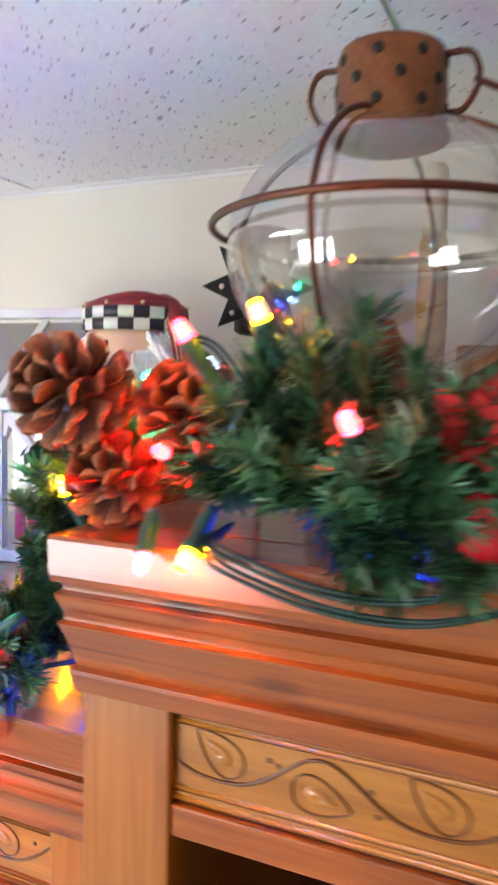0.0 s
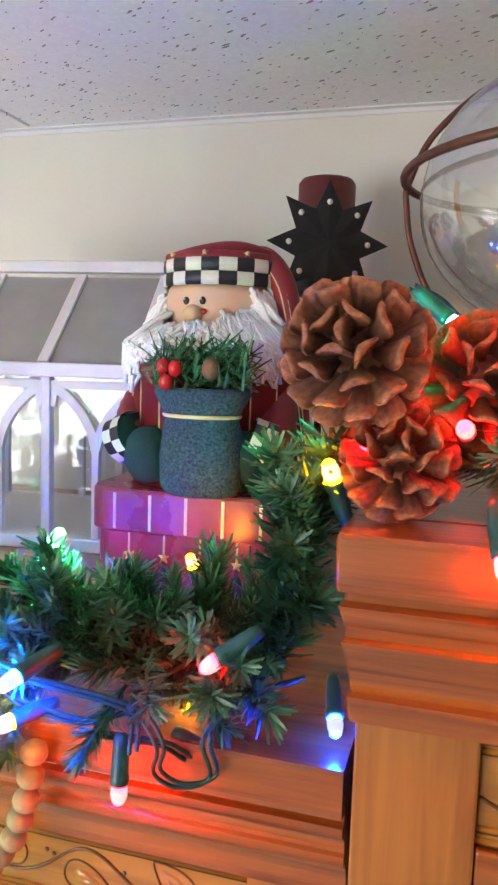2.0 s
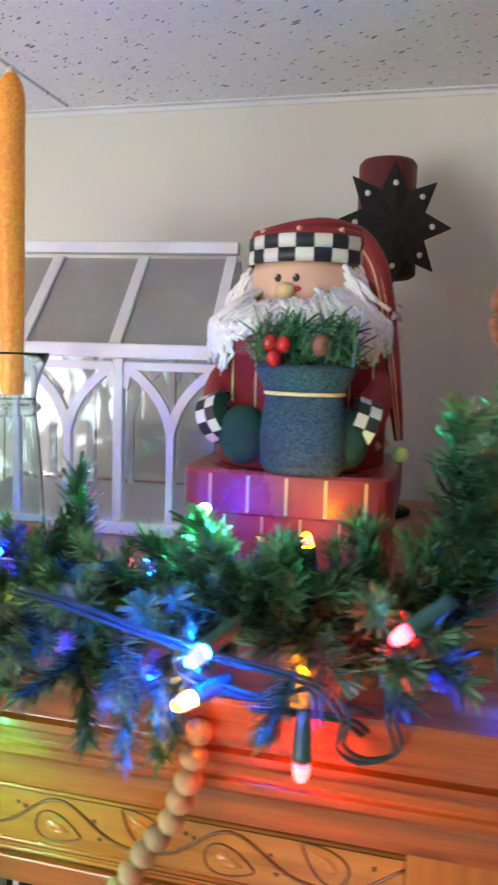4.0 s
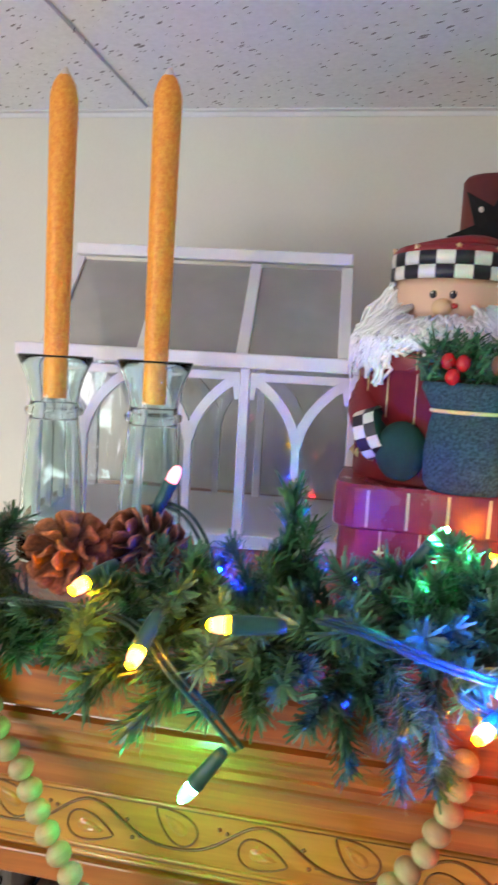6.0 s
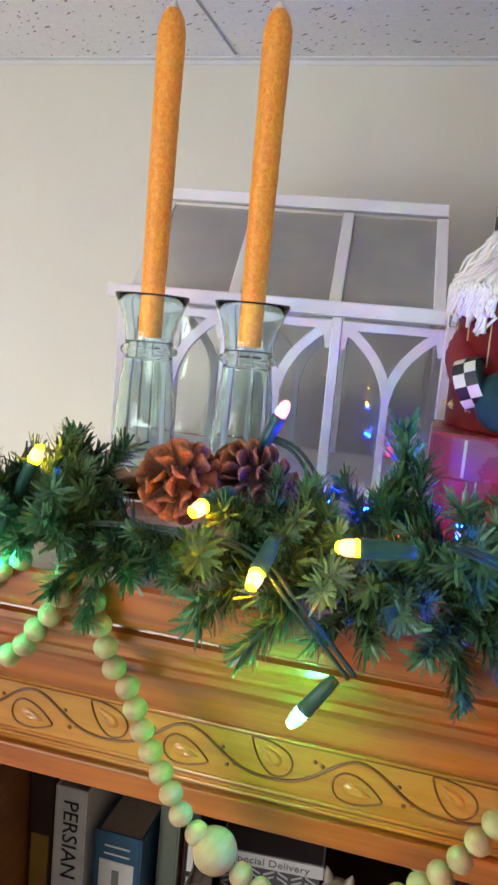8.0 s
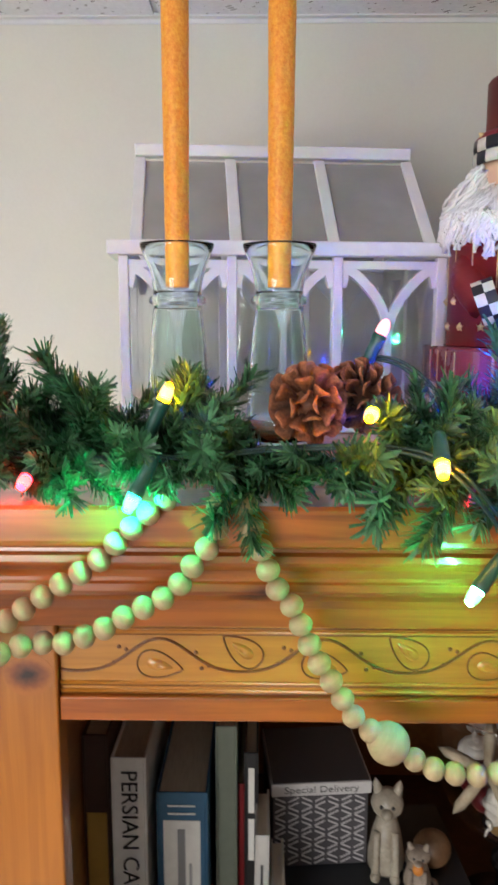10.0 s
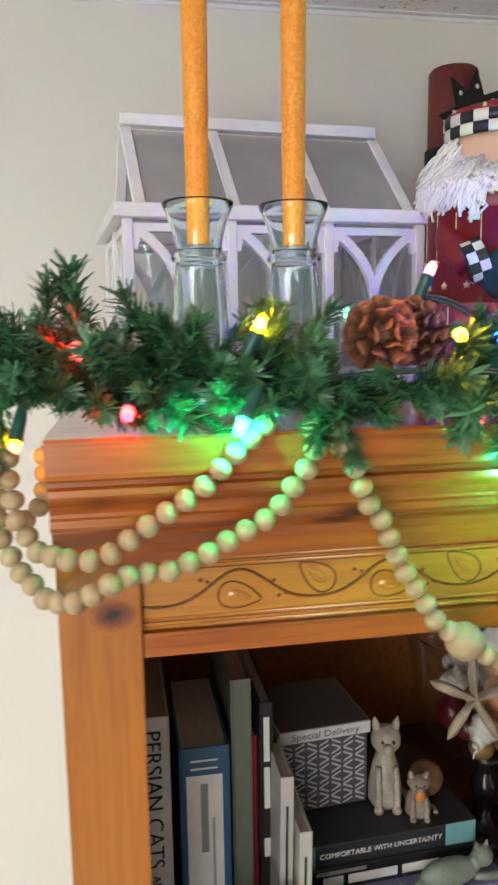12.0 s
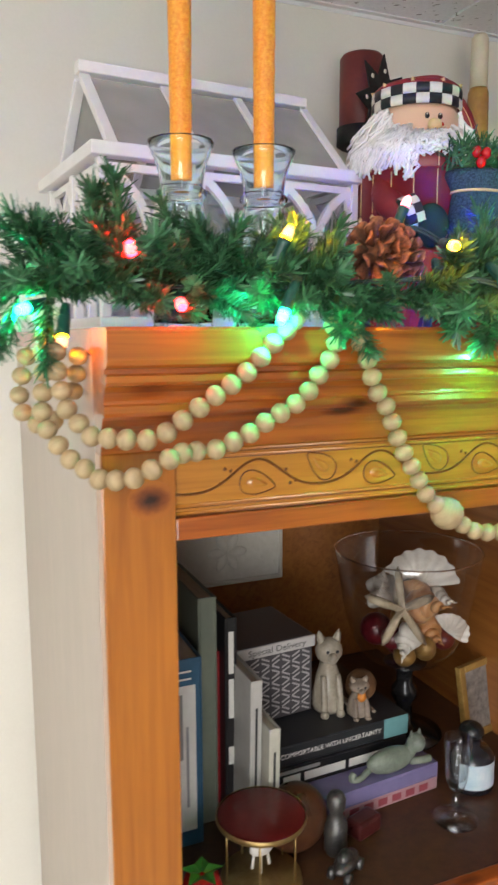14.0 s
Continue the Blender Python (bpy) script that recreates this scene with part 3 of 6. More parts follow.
# ---- miniature greenhouse ----
def flat_bar(points, width, y0, y1):
    """A flat strip of wood along (x, z) points, from depth y0 to y1."""
    vs, fs = [], []
    p = [Vector((x, z)) for x, z in points]
    for i, q in enumerate(p):
        d = (p[min(i + 1, len(p) - 1)] - p[max(i - 1, 0)]).normalized()
        s = Vector((-d.y, d.x)) * width / 2
        for a, y in ((q + s, y0), (q + s, y1), (q - s, y1), (q - s, y0)):
            vs.append((a.x, y, a.y))
    for i in range(len(p) - 1):
        for k in range(4):
            b = (k + 1) % 4
            fs.append((i * 4 + k, i * 4 + b, i * 4 + 4 + b, i * 4 + 4 + k))
    fs += [(3, 2, 1, 0), tuple(len(vs) - 4 + k for k in range(4))]
    return vs, fs


def tracery(half, y0, y1, base, fork, head):
    """A stem that forks into two arms, with a slotted head over them."""
    bits = [flat_bar([(0, base), (0, fork + 0.006)], 0.0075, y0, y1)]
    for s in (-1, 1):
        arm = [(0, fork - 0.01), (s * half * 0.09, fork + 0.006), (s * half * 0.30, fork + 0.025), (s * half * 0.62, fork + 0.042), (s * half * 0.85, fork + 0.050), (s * half, fork + 0.052)]
        bits.append(flat_bar([(q.x, q.y) for q in [Vector((v.x, v.y)) for v in smooth_path([(a, b, 0) for a, b in arm], 4)]], 0.0095, y0 + 0.0004, y1 - 0.0004))
    zs = fork + 0.055
    bits.append(flat_bar([(-half, zs), (half, zs)], 0.008, y0 + 0.0008, y1 - 0.0008))
    for s in (-1, 1):
        bits.append(flat_bar([(s * half, zs - 0.022), (s * (half - 0.003), zs - 0.008), (s * (half - 0.007), zs)], 0.009, y0 + 0.0006, y1 - 0.0006))
    return join(*bits)


def greenhouse():
    ob = empty("greenhouse", "white painted wooden miniature greenhouse with glass panes and arched tracery", "greenhouse", (-0.716, 0.787, TOP + 0.0003))
    ob.rotation_euler.z = radians(5.4)
    ob.scale = (1.015, 1.0, 1.025)
    W, D, H, R = 0.167, 0.114, 0.178, 0.306
    part("base", block("base", (-W - 0.004, -D - 0.004, 0), (W + 0.004, D + 0.004, 0.014), WHITE_WOOD, 0.002), ob)
    bays = [-W + 0.005 + (2 * W - 0.01) * k / 3 for k in range(4)]
    post = block("post", (-0.005, -0.006, 0.014), (0.005, 0.006, H), WHITE_WOOD, 0.001)
    for y in (-D + 0.006, D - 0.006):
        for x in bays:
            part("post", post, ob, "", Matrix.Translation((x, y, 0)))
        for a, b in zip(bays, bays[1:]):
            half = (b - a) / 2 - 0.005
            part("tracery", data("tracery", *tracery(half, -0.004, 0.004, 0.014, 0.115, H - 0.002), WHITE_WOOD, smooth=False), ob, "", Matrix.Translation(((a + b) / 2, y, 0)))
            part("pane", block("pane", (a + 0.005, -0.0005, 0.014), (b - 0.005, 0.0005, H - 0.001), PANE, 0), ob, "", Matrix.Translation((0, y + 0.0065 * (1 if y > 0 else -1) * -1, 0)))
    for x in (-W + 0.005, W - 0.005):
        part("post", post, ob, "", Matrix.Translation((x, 0, 0)))
        for y in (-D / 2, D / 2):
            me = data("tracery", *tracery(D / 2 - 0.012, -0.004, 0.004, 0.014, 0.115, H - 0.002), WHITE_WOOD, smooth=False)
            part("tracery", me, ob, "", Matrix.Translation((x, y, 0)) @ Matrix.Rotation(radians(90), 4, "Z"))
            part("pane", block("pane", (-0.0005, y - 0.048, 0.014), (0.0005, y + 0.048, H - 0.001), PANE, 0), ob, "", Matrix.Translation((x + (0.0055 if x < 0 else -0.0055), 0, 0)))
    for lo, hi in (((-W - 0.010, -D - 0.010, H), (W + 0.010, -D + 0.010, H + 0.014)), ((-W - 0.010, D - 0.010, H), (W + 0.010, D + 0.010, H + 0.014)),
                   ((-W - 0.010, -D + 0.010, H), (-W + 0.010, D - 0.010, H + 0.014)), ((W - 0.010, -D + 0.010, H), (W + 0.010, D - 0.010, H + 0.014))):
        part("eave_board", block("eave_board", lo, hi, WHITE_WOOD, 0.0015), ob)
    RW = 0.155
    part("ridge", block("ridge", (-RW, -0.009, R - 0.013), (RW, 0.009, R), WHITE_WOOD, 0.0015), ob)
    run, rise = D - 0.012, R - 0.016 - (H + 0.014)
    slope = math.atan2(rise, run)
    length = math.hypot(run, rise)
    for s in (-1, 1):
        tilt = Matrix.Translation((0, s * (D - 0.004), H + 0.012)) @ Matrix.Rotation(radians(0 if s < 0 else 180), 4, "Z") @ Matrix.Rotation(slope, 4, "X")
        for k in range(4):
            x = -RW + 0.006 + (2 * RW - 0.012) * k / 3
            part("roof_bar", block("roof_bar", (x - 0.006, 0, -0.004), (x + 0.006, length, 0.004), WHITE_WOOD, 0.001), ob, "", tilt)
        for k in range(3):
            a = -RW + 0.012 + (2 * RW - 0.012) * k / 3
            part("roof_pane", block("roof_pane", (a, 0.002, -0.0008), (a + (2 * RW - 0.012) / 3 - 0.012, length - 0.002, 0.0008), ROOF_PANE, 0), ob, "", tilt)
    return ob


greenhouse()


# ---- candle bottles ----
def bottle_glass():
    outer = [(0.030, 0.0), (0.031, 0.004), (0.030, 0.03), (0.0275, 0.072), (0.0245, 0.108), (0.0222, 0.126), (0.0220, 0.131), (0.0252, 0.1325), (0.0262, 0.1355), (0.0252, 0.1385),
             (0.0222, 0.140), (0.0218, 0.145), (0.0232, 0.154), (0.0262, 0.166), (0.0305, 0.176), (0.0335, 0.183), (0.0333, 0.1855)]
    inner = [(0.0316, 0.1848), (0.0284, 0.176), (0.0236, 0.166), (0.0206, 0.154), (0.0192, 0.145), (0.0194, 0.134), (0.0198, 0.126), (0.0220, 0.108),
             (0.0247, 0.072), (0.027, 0.03), (0.026, 0.008), (0.0001, 0.006)]
    return [(0.0001, 0.0)] + outer + inner


def candle_bottle(x, y, lean):
    ob = empty("candle_holder", "pale green clear glass bottle with flared rim holding a candle", "candle holder", (x, y, TOP), "glass candle bottles")
    part("bottle", data("bottle", *lathe(bottle_glass(), 40), BOTTLE), ob).visible_shadow = False
    prof, n = [(0.0001, 0.006), (0.0105, 0.006)], 40
    for k in range(n + 1):
        prof.append((0.0105 + 0.0018 * k / n, 0.008 + 0.258 * k / n))
    prof += [(0.0118, 0.270), (0.0098, 0.278), (0.0065, 0.284), (0.004, 0.287), (0.0001, 0.288)]
    cd = empty("taper_candle", "tall orange mottled wax taper candle in a glass bottle", "candle", (x, y, TOP + 0.141), "orange taper candles")
    cd.rotation_euler = (0, radians(lean), 0)
    v, f = lathe(prof, 28)
    rnd = random.Random(int(x * -1000))
    v = [(a + rnd.uniform(-1, 1) * 0.00025, b + rnd.uniform(-1, 1) * 0.00025, c) for a, b, c in v]
    part("wax", data("wax", v, f, WAX), cd)
    part("wick", data("wick", *tube([(0, 0, 0.283), (0.0002, 0, 0.287), (0.0004, 0, 0.290), (0.0012, 0, 0.2925)], [0.0062, 0.0050, 0.0030, 0.0012], 10), material("pale_wick", (0.75, 0.68, 0.55), 0.9)), cd)


candle_bottle(-0.806, 0.581, 0.2)
candle_bottle(-0.7135, 0.586, 0.2)


# ---- iron star candle stand ----
def star_mesh(r, inner, points, thick):
    vs, fs = [], []
    n = points * 2
    for y in (-thick / 2, thick / 2):
        vs.append((0, y - (0.004 if y < 0 else -0.0), 0))
        for k in range(n):
            a = math.pi * k / points + math.pi / 2
            rr = r if k % 2 == 0 else inner
            vs.append((rr * math.cos(a), y, rr * math.sin(a)))
    for k in range(n):
        b = (k + 1) % n
        fs.append((0, 1 + k, 1 + b))
        fs.append((n + 1, n + 2 + b, n + 2 + k))
        fs.append((1 + k, n + 2 + k, n + 2 + b, 1 + b))
    return vs, fs


def star_stand():
    ob = empty("star_candle_stand", "black iron candle stand with a pierced star plate", "candle stand", (-0.4065, 0.905, TOP))
    ob.scale = (1.05, 1.05, 1.05)
    part("base_plate", data("base_plate", *lathe([(0.0001, 0), (0.045, 0), (0.045, 0.004), (0.008, 0.008), (0.0001, 0.009)], 28), IRON), ob)
    part("rod", data("rod", *tube([(0, 0, 0.006), (0, 0, 0.285)], 0.0045, 10), IRON), ob)
    part("cup", data("cup", *lathe([(0.0001, 0.272), (0.030, 0.272), (0.036, 0.276), (0.036, 0.30), (0.033, 0.30), (0.033, 0.282), (0.0001, 0.280)], 30), IRON), ob)
    star = part("star", data("star", *star_mesh(0.068, 0.039, 8, 0.002), IRON, smooth=False), ob, "eight-pointed pierced star", Matrix.Rotation(radians(15), 4, "Z") @ Matrix.Translation((0, -0.044, 0.3255)) @ Matrix.Rotation(radians(9), 4, "Z"))
    part("bracket", data("bracket", *tube([(0.008, -0.030, 0.285), (0.0105, -0.0395, 0.30), (0.0108, -0.0405, 0.318)], 0.003, 8), IRON), ob)
    hole = data("pierced_hole", *lathe([(0.0001, 0), (0.0032, 0), (0.0032, 0.001), (0.0001, 0.0012)], 12), PLASTER)
    for k in range(8):
        a = math.pi * k / 4 + math.pi / 2
        part("pierced_hole", hole, star, "", Matrix.Translation((0.044 * math.cos(a), -0.0018, 0.044 * math.sin(a))) @ Matrix.Rotation(radians(90), 4, "X"))
    cd = empty("pillar_candle", "dark red wax pillar candle on the iron stand", "candle", (-0.4065, 0.905, TOP + 0.2947))
    cd.scale = (1.05, 1.05, 1.03)
    part("wax", data("wax", *lathe([(0.0001, 0), (0.030, 0), (0.0325, 0.004), (0.0325, 0.119), (0.029, 0.124), (0.025, 0.125), (0.018, 0.122), (0.0001, 0.121)], 36), WAX_RED), cd)
    part("wick", data("wick", *tube([(0, 0, 0.120), (0.001, 0, 0.129)], 0.001, 6), IRON), cd)


star_stand()

# slim candle far back on the taller bookcase
tc = empty("pale_candle", "slim pale candle on an amber turned stick", "candle", (-0.185, 0.90, RTOP))
part("stick", data("stick", *lathe([(0.0001, 0), (0.035, 0), (0.036, 0.006), (0.012, 0.014), (0.010, 0.09), (0.017, 0.12), (0.019, 0.16), (0.017, 0.26), (0.014, 0.268), (0.0001, 0.268)], 24), noisy("amber_wood", (0.30, 0.14, 0.03), (0.52, 0.28, 0.08), 12, 0.4)), tc)
part("wax", data("wax", *lathe([(0.0001, 0.2685), (0.0145, 0.2685), (0.0142, 0.345), (0.010, 0.352), (0.0001, 0.353)], 24), noisy("cream_wax", (0.62, 0.52, 0.38), (0.72, 0.63, 0.49), 20, 0.5)), tc)


# ---- lantern ----
def lantern():
    ob = empty("lantern", "aged copper lantern with a clear glass globe in wire", "lantern", (-0.153, 0.540, RTOP + 0.0008))
    ob.scale = (0.94, 0.94, 1.0)
    part("font", data("font", *lathe([(0.0001, 0), (0.062, 0), (0.064, 0.006), (0.060, 0.012), (0.054, 0.016), (0.054, 0.07), (0.058, 0.076), (0.058, 0.092), (0.050, 0.098), (0.0001, 0.10)], 36), COPPER), ob)
    for k in range(10):
        a = 2 * math.pi * k / 10
        part("vent_slot", block("vent_slot", (-0.004, -0.0012, -0.014), (0.004, 0.0012, 0.014), IRON, 0.0008), ob, "", Matrix.Rotation(a, 4, "Z") @ Matrix.Translation((0, -0.0545, 0.044)))
    prof = []
    for k in range(25):
        a = math.pi * (0.13 + 0.76 * k / 24)
        prof.append((0.125 * math.sin(a) ** 0.9, 0.184 - 0.093 * math.cos(a)))
    part("globe", data("globe", *lathe(prof, 48), GLOBE), ob).visible_shadow = False
    part("burner", data("burner", *lathe([(0.0001, 0.1), (0.02, 0.1), (0.022, 0.115), (0.014, 0.125), (0.010, 0.135), (0.0001, 0.136)], 20), COPPER), ob)
    cap = part("cap", data("cap", *lathe([(0.0001, 0.268), (0.040, 0.268), (0.0455, 0.264), (0.0465, 0.267), (0.0435, 0.272), (0.042, 0.320), (0.040, 0.326), (0.032, 0.329), (0.012, 0.331), (0.008, 0.334), (0.0001, 0.335)], 36), COPPER), ob, "pierced copper chimney cap")
    hole = data("vent_hole", *lathe([(0.0001, 0), (0.0042, 0), (0.0042, 0.0008), (0.0001, 0.001)], 12), IRON)
    for row, z in ((0, 0.282), (1, 0.299), (0, 0.315)):
        for k in range(8):
            part("vent_hole", hole, cap, "", Matrix.Rotation(2 * math.pi * (k + 0.5 * row) / 8, 4, "Z") @ Matrix.Translation((0, -0.0420 - 0.03 * max(0.0, 0.318 - z), z)) @ Matrix.Rotation(radians(90), 4, "X"))
    ring = [(0.137 * math.cos(2 * math.pi * k / 48), 0.137 * math.sin(2 * math.pi * k / 48), 0.200) for k in range(49)]
    part("cage_ring", data("cage_ring", *tube(ring, 0.0030, 8, False), WIRE_BROWN), ob)
    rib = data("cage_rib", *tube(smooth_path([(0.045, 0, 0.276), (0.060, 0, 0.272), (0.092, 0, 0.257), (0.121, 0, 0.232), (0.1355, 0, 0.203), (0.137, 0, 0.190), (0.130, 0, 0.155), (0.108, 0, 0.116), (0.058, 0, 0.086)], 6), 0.0024, 8), WIRE_BROWN)
    for k in range(4):
        part("cage_rib", rib, ob, "", Matrix.Rotation(radians(-96 + 90 * k), 4, "Z"))
    for s in (-1, 1):
        lug = smooth_path([(s * 0.041, 0, 0.321), (s * 0.060, 0, 0.319), (s * 0.066, 0, 0.30), (s * 0.056, 0, 0.282), (s * 0.044, 0, 0.280)], 6)
        part("handle_lug", data("handle_lug", *tube(lug, 0.0024, 8), WIRE_BROWN), ob)
    bail = smooth_path([(0.064, -0.002, 0.30), (0.09, -0.02, 0.283), (0.13, -0.04, 0.268), (0.155, -0.04, 0.262)], 6)
    part("bail", data("bail", *tube(bail, 0.0026, 8), WIRE_BROWN), ob)


lantern()


# ---- garland ----
def sprig_mesh(seed, length, needles):
    """A stem with flat, slightly bent needles all round it."""
    rnd = random.Random(seed)
    vs, fs, idx = [], [], []
    bend = Vector((rnd.uniform(-0.25, 0.25), rnd.uniform(-0.25, 0.25), 0))
    spine = [Vector((0, 0, length * k / 5)) + bend * length * (k / 5) ** 2 for k in range(6)]
    v, f = tube(spine, [0.0013, 0.0013, 0.0012, 0.0011, 0.001, 0.0006], 5)
    vs += v
    fs += f
    idx += [1] * len(f)
    for k in range(needles):
        t = rnd.random() ** 0.8
        s = t * 4.999
        i = int(s)
        o = spine[i].lerp(spine[i + 1], s - i)
        axis = (spine[i + 1] - spine[i]).normalized()
        a = k * 2.39996 + rnd.uniform(-0.3, 0.3)
        side = Vector((math.cos(a), math.sin(a), 0))
        d = (axis * rnd.uniform(0.2, 1.1) + side * rnd.uniform(0.55, 1.0) + Vector((rnd.uniform(-0.35, 0.35), rnd.uniform(-0.35, 0.35), 0))).normalized()
        ln = rnd.uniform(0.011, 0.021) * (1.05 - 0.2 * t)
        w = d.cross(axis).normalized() * rnd.uniform(0.0008, 0.0013)
        sag = axis * rnd.uniform(-0.1, 0.35) * ln
        mid, tip = o + d * ln * 0.55, o + d * ln + sag * 0.5
        n = len(vs)
        vs += [o - w * 0.8, o + w * 0.8, mid - w, mid + w, tip - w * 0.6, tip + w * 0.6]
        fs += [(n, n + 1, n + 3, n + 2), (n + 2, n + 3, n + 5, n + 4)]
        idx += [0, 0]
    return data("sprig", vs, fs, [NEEDLE, STEM], idx, smooth=False)


SPRIGS = [sprig_mesh(11 + k, 0.055 + 0.008 * (k % 3), 210) for k in range(6)]


def place(ob, at, way, roll):
    q = Vector(way).normalized().to_track_quat("Z", "Y").to_matrix().to_4x4()
    return Matrix.Translation(at) @ q @ Matrix.Rotation(roll, 4, "Z")


OPEN = [((-0.705, 0.392, 1.899), 0.036), ((-0.700, 0.365, 1.890), 0.030), ((-0.652, 0.41, 1.910), 0.026), ((-0.28, 0.335, 2.05), 0.05), ((-0.26, 0.34, 1.996), 0.035), ((-0.222, 0.37, 2.035), 0.035), ((-0.589, 0.322, 1.80), 0.02), ((-0.612, 0.304, 1.875), 0.016), ((-0.55, 0.290, 1.905), 0.022), ((-0.656, 0.318, 1.901), 0.016),
        ((-0.471, 0.400, 1.930), 0.018), ((-0.442, 0.318, 1.878), 0.02), ((-0.45, 0.312, 1.853), 0.014), ((-0.814, 0.338, 1.845), 0.018), ((-0.796, 0.366, 1.902), 0.02), ((-0.88, 0.352, 1.852), 0.014), ((-0.913, 0.381, 1.89), 0.016),
        ((-0.984, 0.405, 1.85), 0.018), ((-0.342, 0.338, 1.886), 0.018), ((-0.338, 0.355, 1.818), 0.02), ((-0.386, 0.326, 1.82), 0.02), ((-0.108, 0.300, 2.036), 0.022), ((-0.135, 0.36, 2.090), 0.042), ((-0.090, 0.37, 2.090), 0.042)]


def crowded(a, b):
    """Whether a sprig from a to b would bury a cone or a bulb."""
    for c, r in OPEN:
        c = Vector(c) + Vector((0, -0.012, 0))
        for t in (0.25, 0.5, 0.75, 1.0):
            if (a.lerp(b, t) - c).length < r:
                return True
    return False


def garland(label, line, step, per, spread, extra, seed, low=-0.35):
    """Sprigs along a twisted core; extra holds single sprigs as (foot, tip) pairs."""
    rnd = random.Random(seed)
    path = smooth_path(line, 10)
    ob = empty("garland", label, "garland", path[0])
    inv = Matrix.Translation(-path[0])
    part("core", data("core", *tube(path, 0.003, 8), STEM), ob, "", inv)
    run, last = 0.0, path[0]
    for i in range(1, len(path)):
        run += (path[i] - last).length
        last = path[i]
        if run < step:
            continue
        run = 0.0
        along = (path[min(i + 1, len(path) - 1)] - path[i - 1]).normalized()
        for k in range(per):
            a = rnd.uniform(low, math.pi * 0.72)
            out = Vector((0, -math.cos(a), math.sin(a)))
            way = out * rnd.uniform(0.5, 1.0) * spread + along * rnd.uniform(-1.0, 1.0)
            s = rnd.uniform(0.6, 1.0)
            foot = path[i] + Vector((0, rnd.uniform(-0.006, 0.012), rnd.uniform(-0.004, 0.006)))
            if crowded(foot, foot + way.normalized() * 0.062 * s):
                continue
            m = inv @ place(None, foot, way, rnd.uniform(0, 6.28)) @ Matrix.Scale(s, 4)
            tagged(part("sprig", SPRIGS[rnd.randrange(6)], ob, "", m), kind="stuff")
    for foot, tip in extra:
        d = Vector(tip) - Vector(foot)
        tagged(part("sprig", SPRIGS[rnd.randrange(6)], ob, "", inv @ place(None, foot, d, rnd.uniform(0, 6.28)) @ Matrix.Scale(d.length / 0.072, 4)), kind="stuff")
    return ob


garland("artificial green pine garland lying along the bookcase top",
        [(-0.995, 0.43, 1.862), (-0.95, 0.405, 1.868), (-0.88, 0.385, 1.862), (-0.80, 0.38, 1.862), (-0.72, 0.378, 1.862), (-0.64, 0.372, 1.86), (-0.56, 0.37, 1.862), (-0.48, 0.375, 1.865), (-0.40, 0.38, 1.872), (-0.32, 0.39, 1.875)],
        0.0112, 7, 0.9,
        [((-0.91, 0.40, 1.87), (-0.915, 0.40, 1.95)), ((-0.91, 0.41, 1.875), (-0.925, 0.43, 1.945)), ((-0.845, 0.39, 1.87), (-0.888, 0.40, 1.935)), ((-0.825, 0.39, 1.865), (-0.868, 0.38, 1.925)),
         ((-0.985, 0.42, 1.86), (-1.0, 0.40, 1.80)), ((-0.965, 0.41, 1.86), (-0.968, 0.385, 1.80)), ((-0.99, 0.43, 1.865), (-1.055, 0.42, 1.885)),
         ((-0.74, 0.36, 1.855), (-0.735, 0.335, 1.80)), ((-0.60, 0.35, 1.862), (-0.645, 0.315, 1.812)),
         ((-0.53, 0.355, 1.855), (-0.50, 0.32, 1.81)), ((-0.555, 0.40, 1.875), (-0.563, 0.42, 1.955)), ((-0.55, 0.40, 1.87), (-0.545, 0.40, 1.935)),
         ((-0.49, 0.35, 1.862), (-0.485, 0.315, 1.818)), ((-0.47, 0.35, 1.862), (-0.478, 0.31, 1.822)), ((-0.40, 0.35, 1.865), (-0.415, 0.31, 1.83)), ((-0.52, 0.35, 1.862), (-0.535, 0.31, 1.83)), ((-0.50, 0.345, 1.872), (-0.47, 0.305, 1.85)), ((-0.345, 0.39, 1.88), (-0.305, 0.36, 1.95)),
         ((-0.322, 0.38, 1.88), (-0.298, 0.35, 1.945)), ((-0.45, 0.40, 1.88), (-0.46, 0.38, 1.95)), ((-0.300, 0.36, 1.955), (-0.318, 0.335, 2.0)), ((-0.300, 0.36, 1.95), (-0.305, 0.325, 1.99)), ((-0.312, 0.37, 1.94), (-0.286, 0.355, 2.0)), ((-0.312, 0.37, 1.94), (-0.300, 0.34, 1.99)), ((-0.325, 0.37, 1.93), (-0.305, 0.33, 1.965)), ((-0.325, 0.40, 1.93), (-0.318, 0.36, 2.0)), ((-0.318, 0.40, 1.93), (-0.298, 0.34, 2.015)), ((-0.79, 0.37, 1.87), (-0.775, 0.37, 1.935))], 5, low=-0.5)
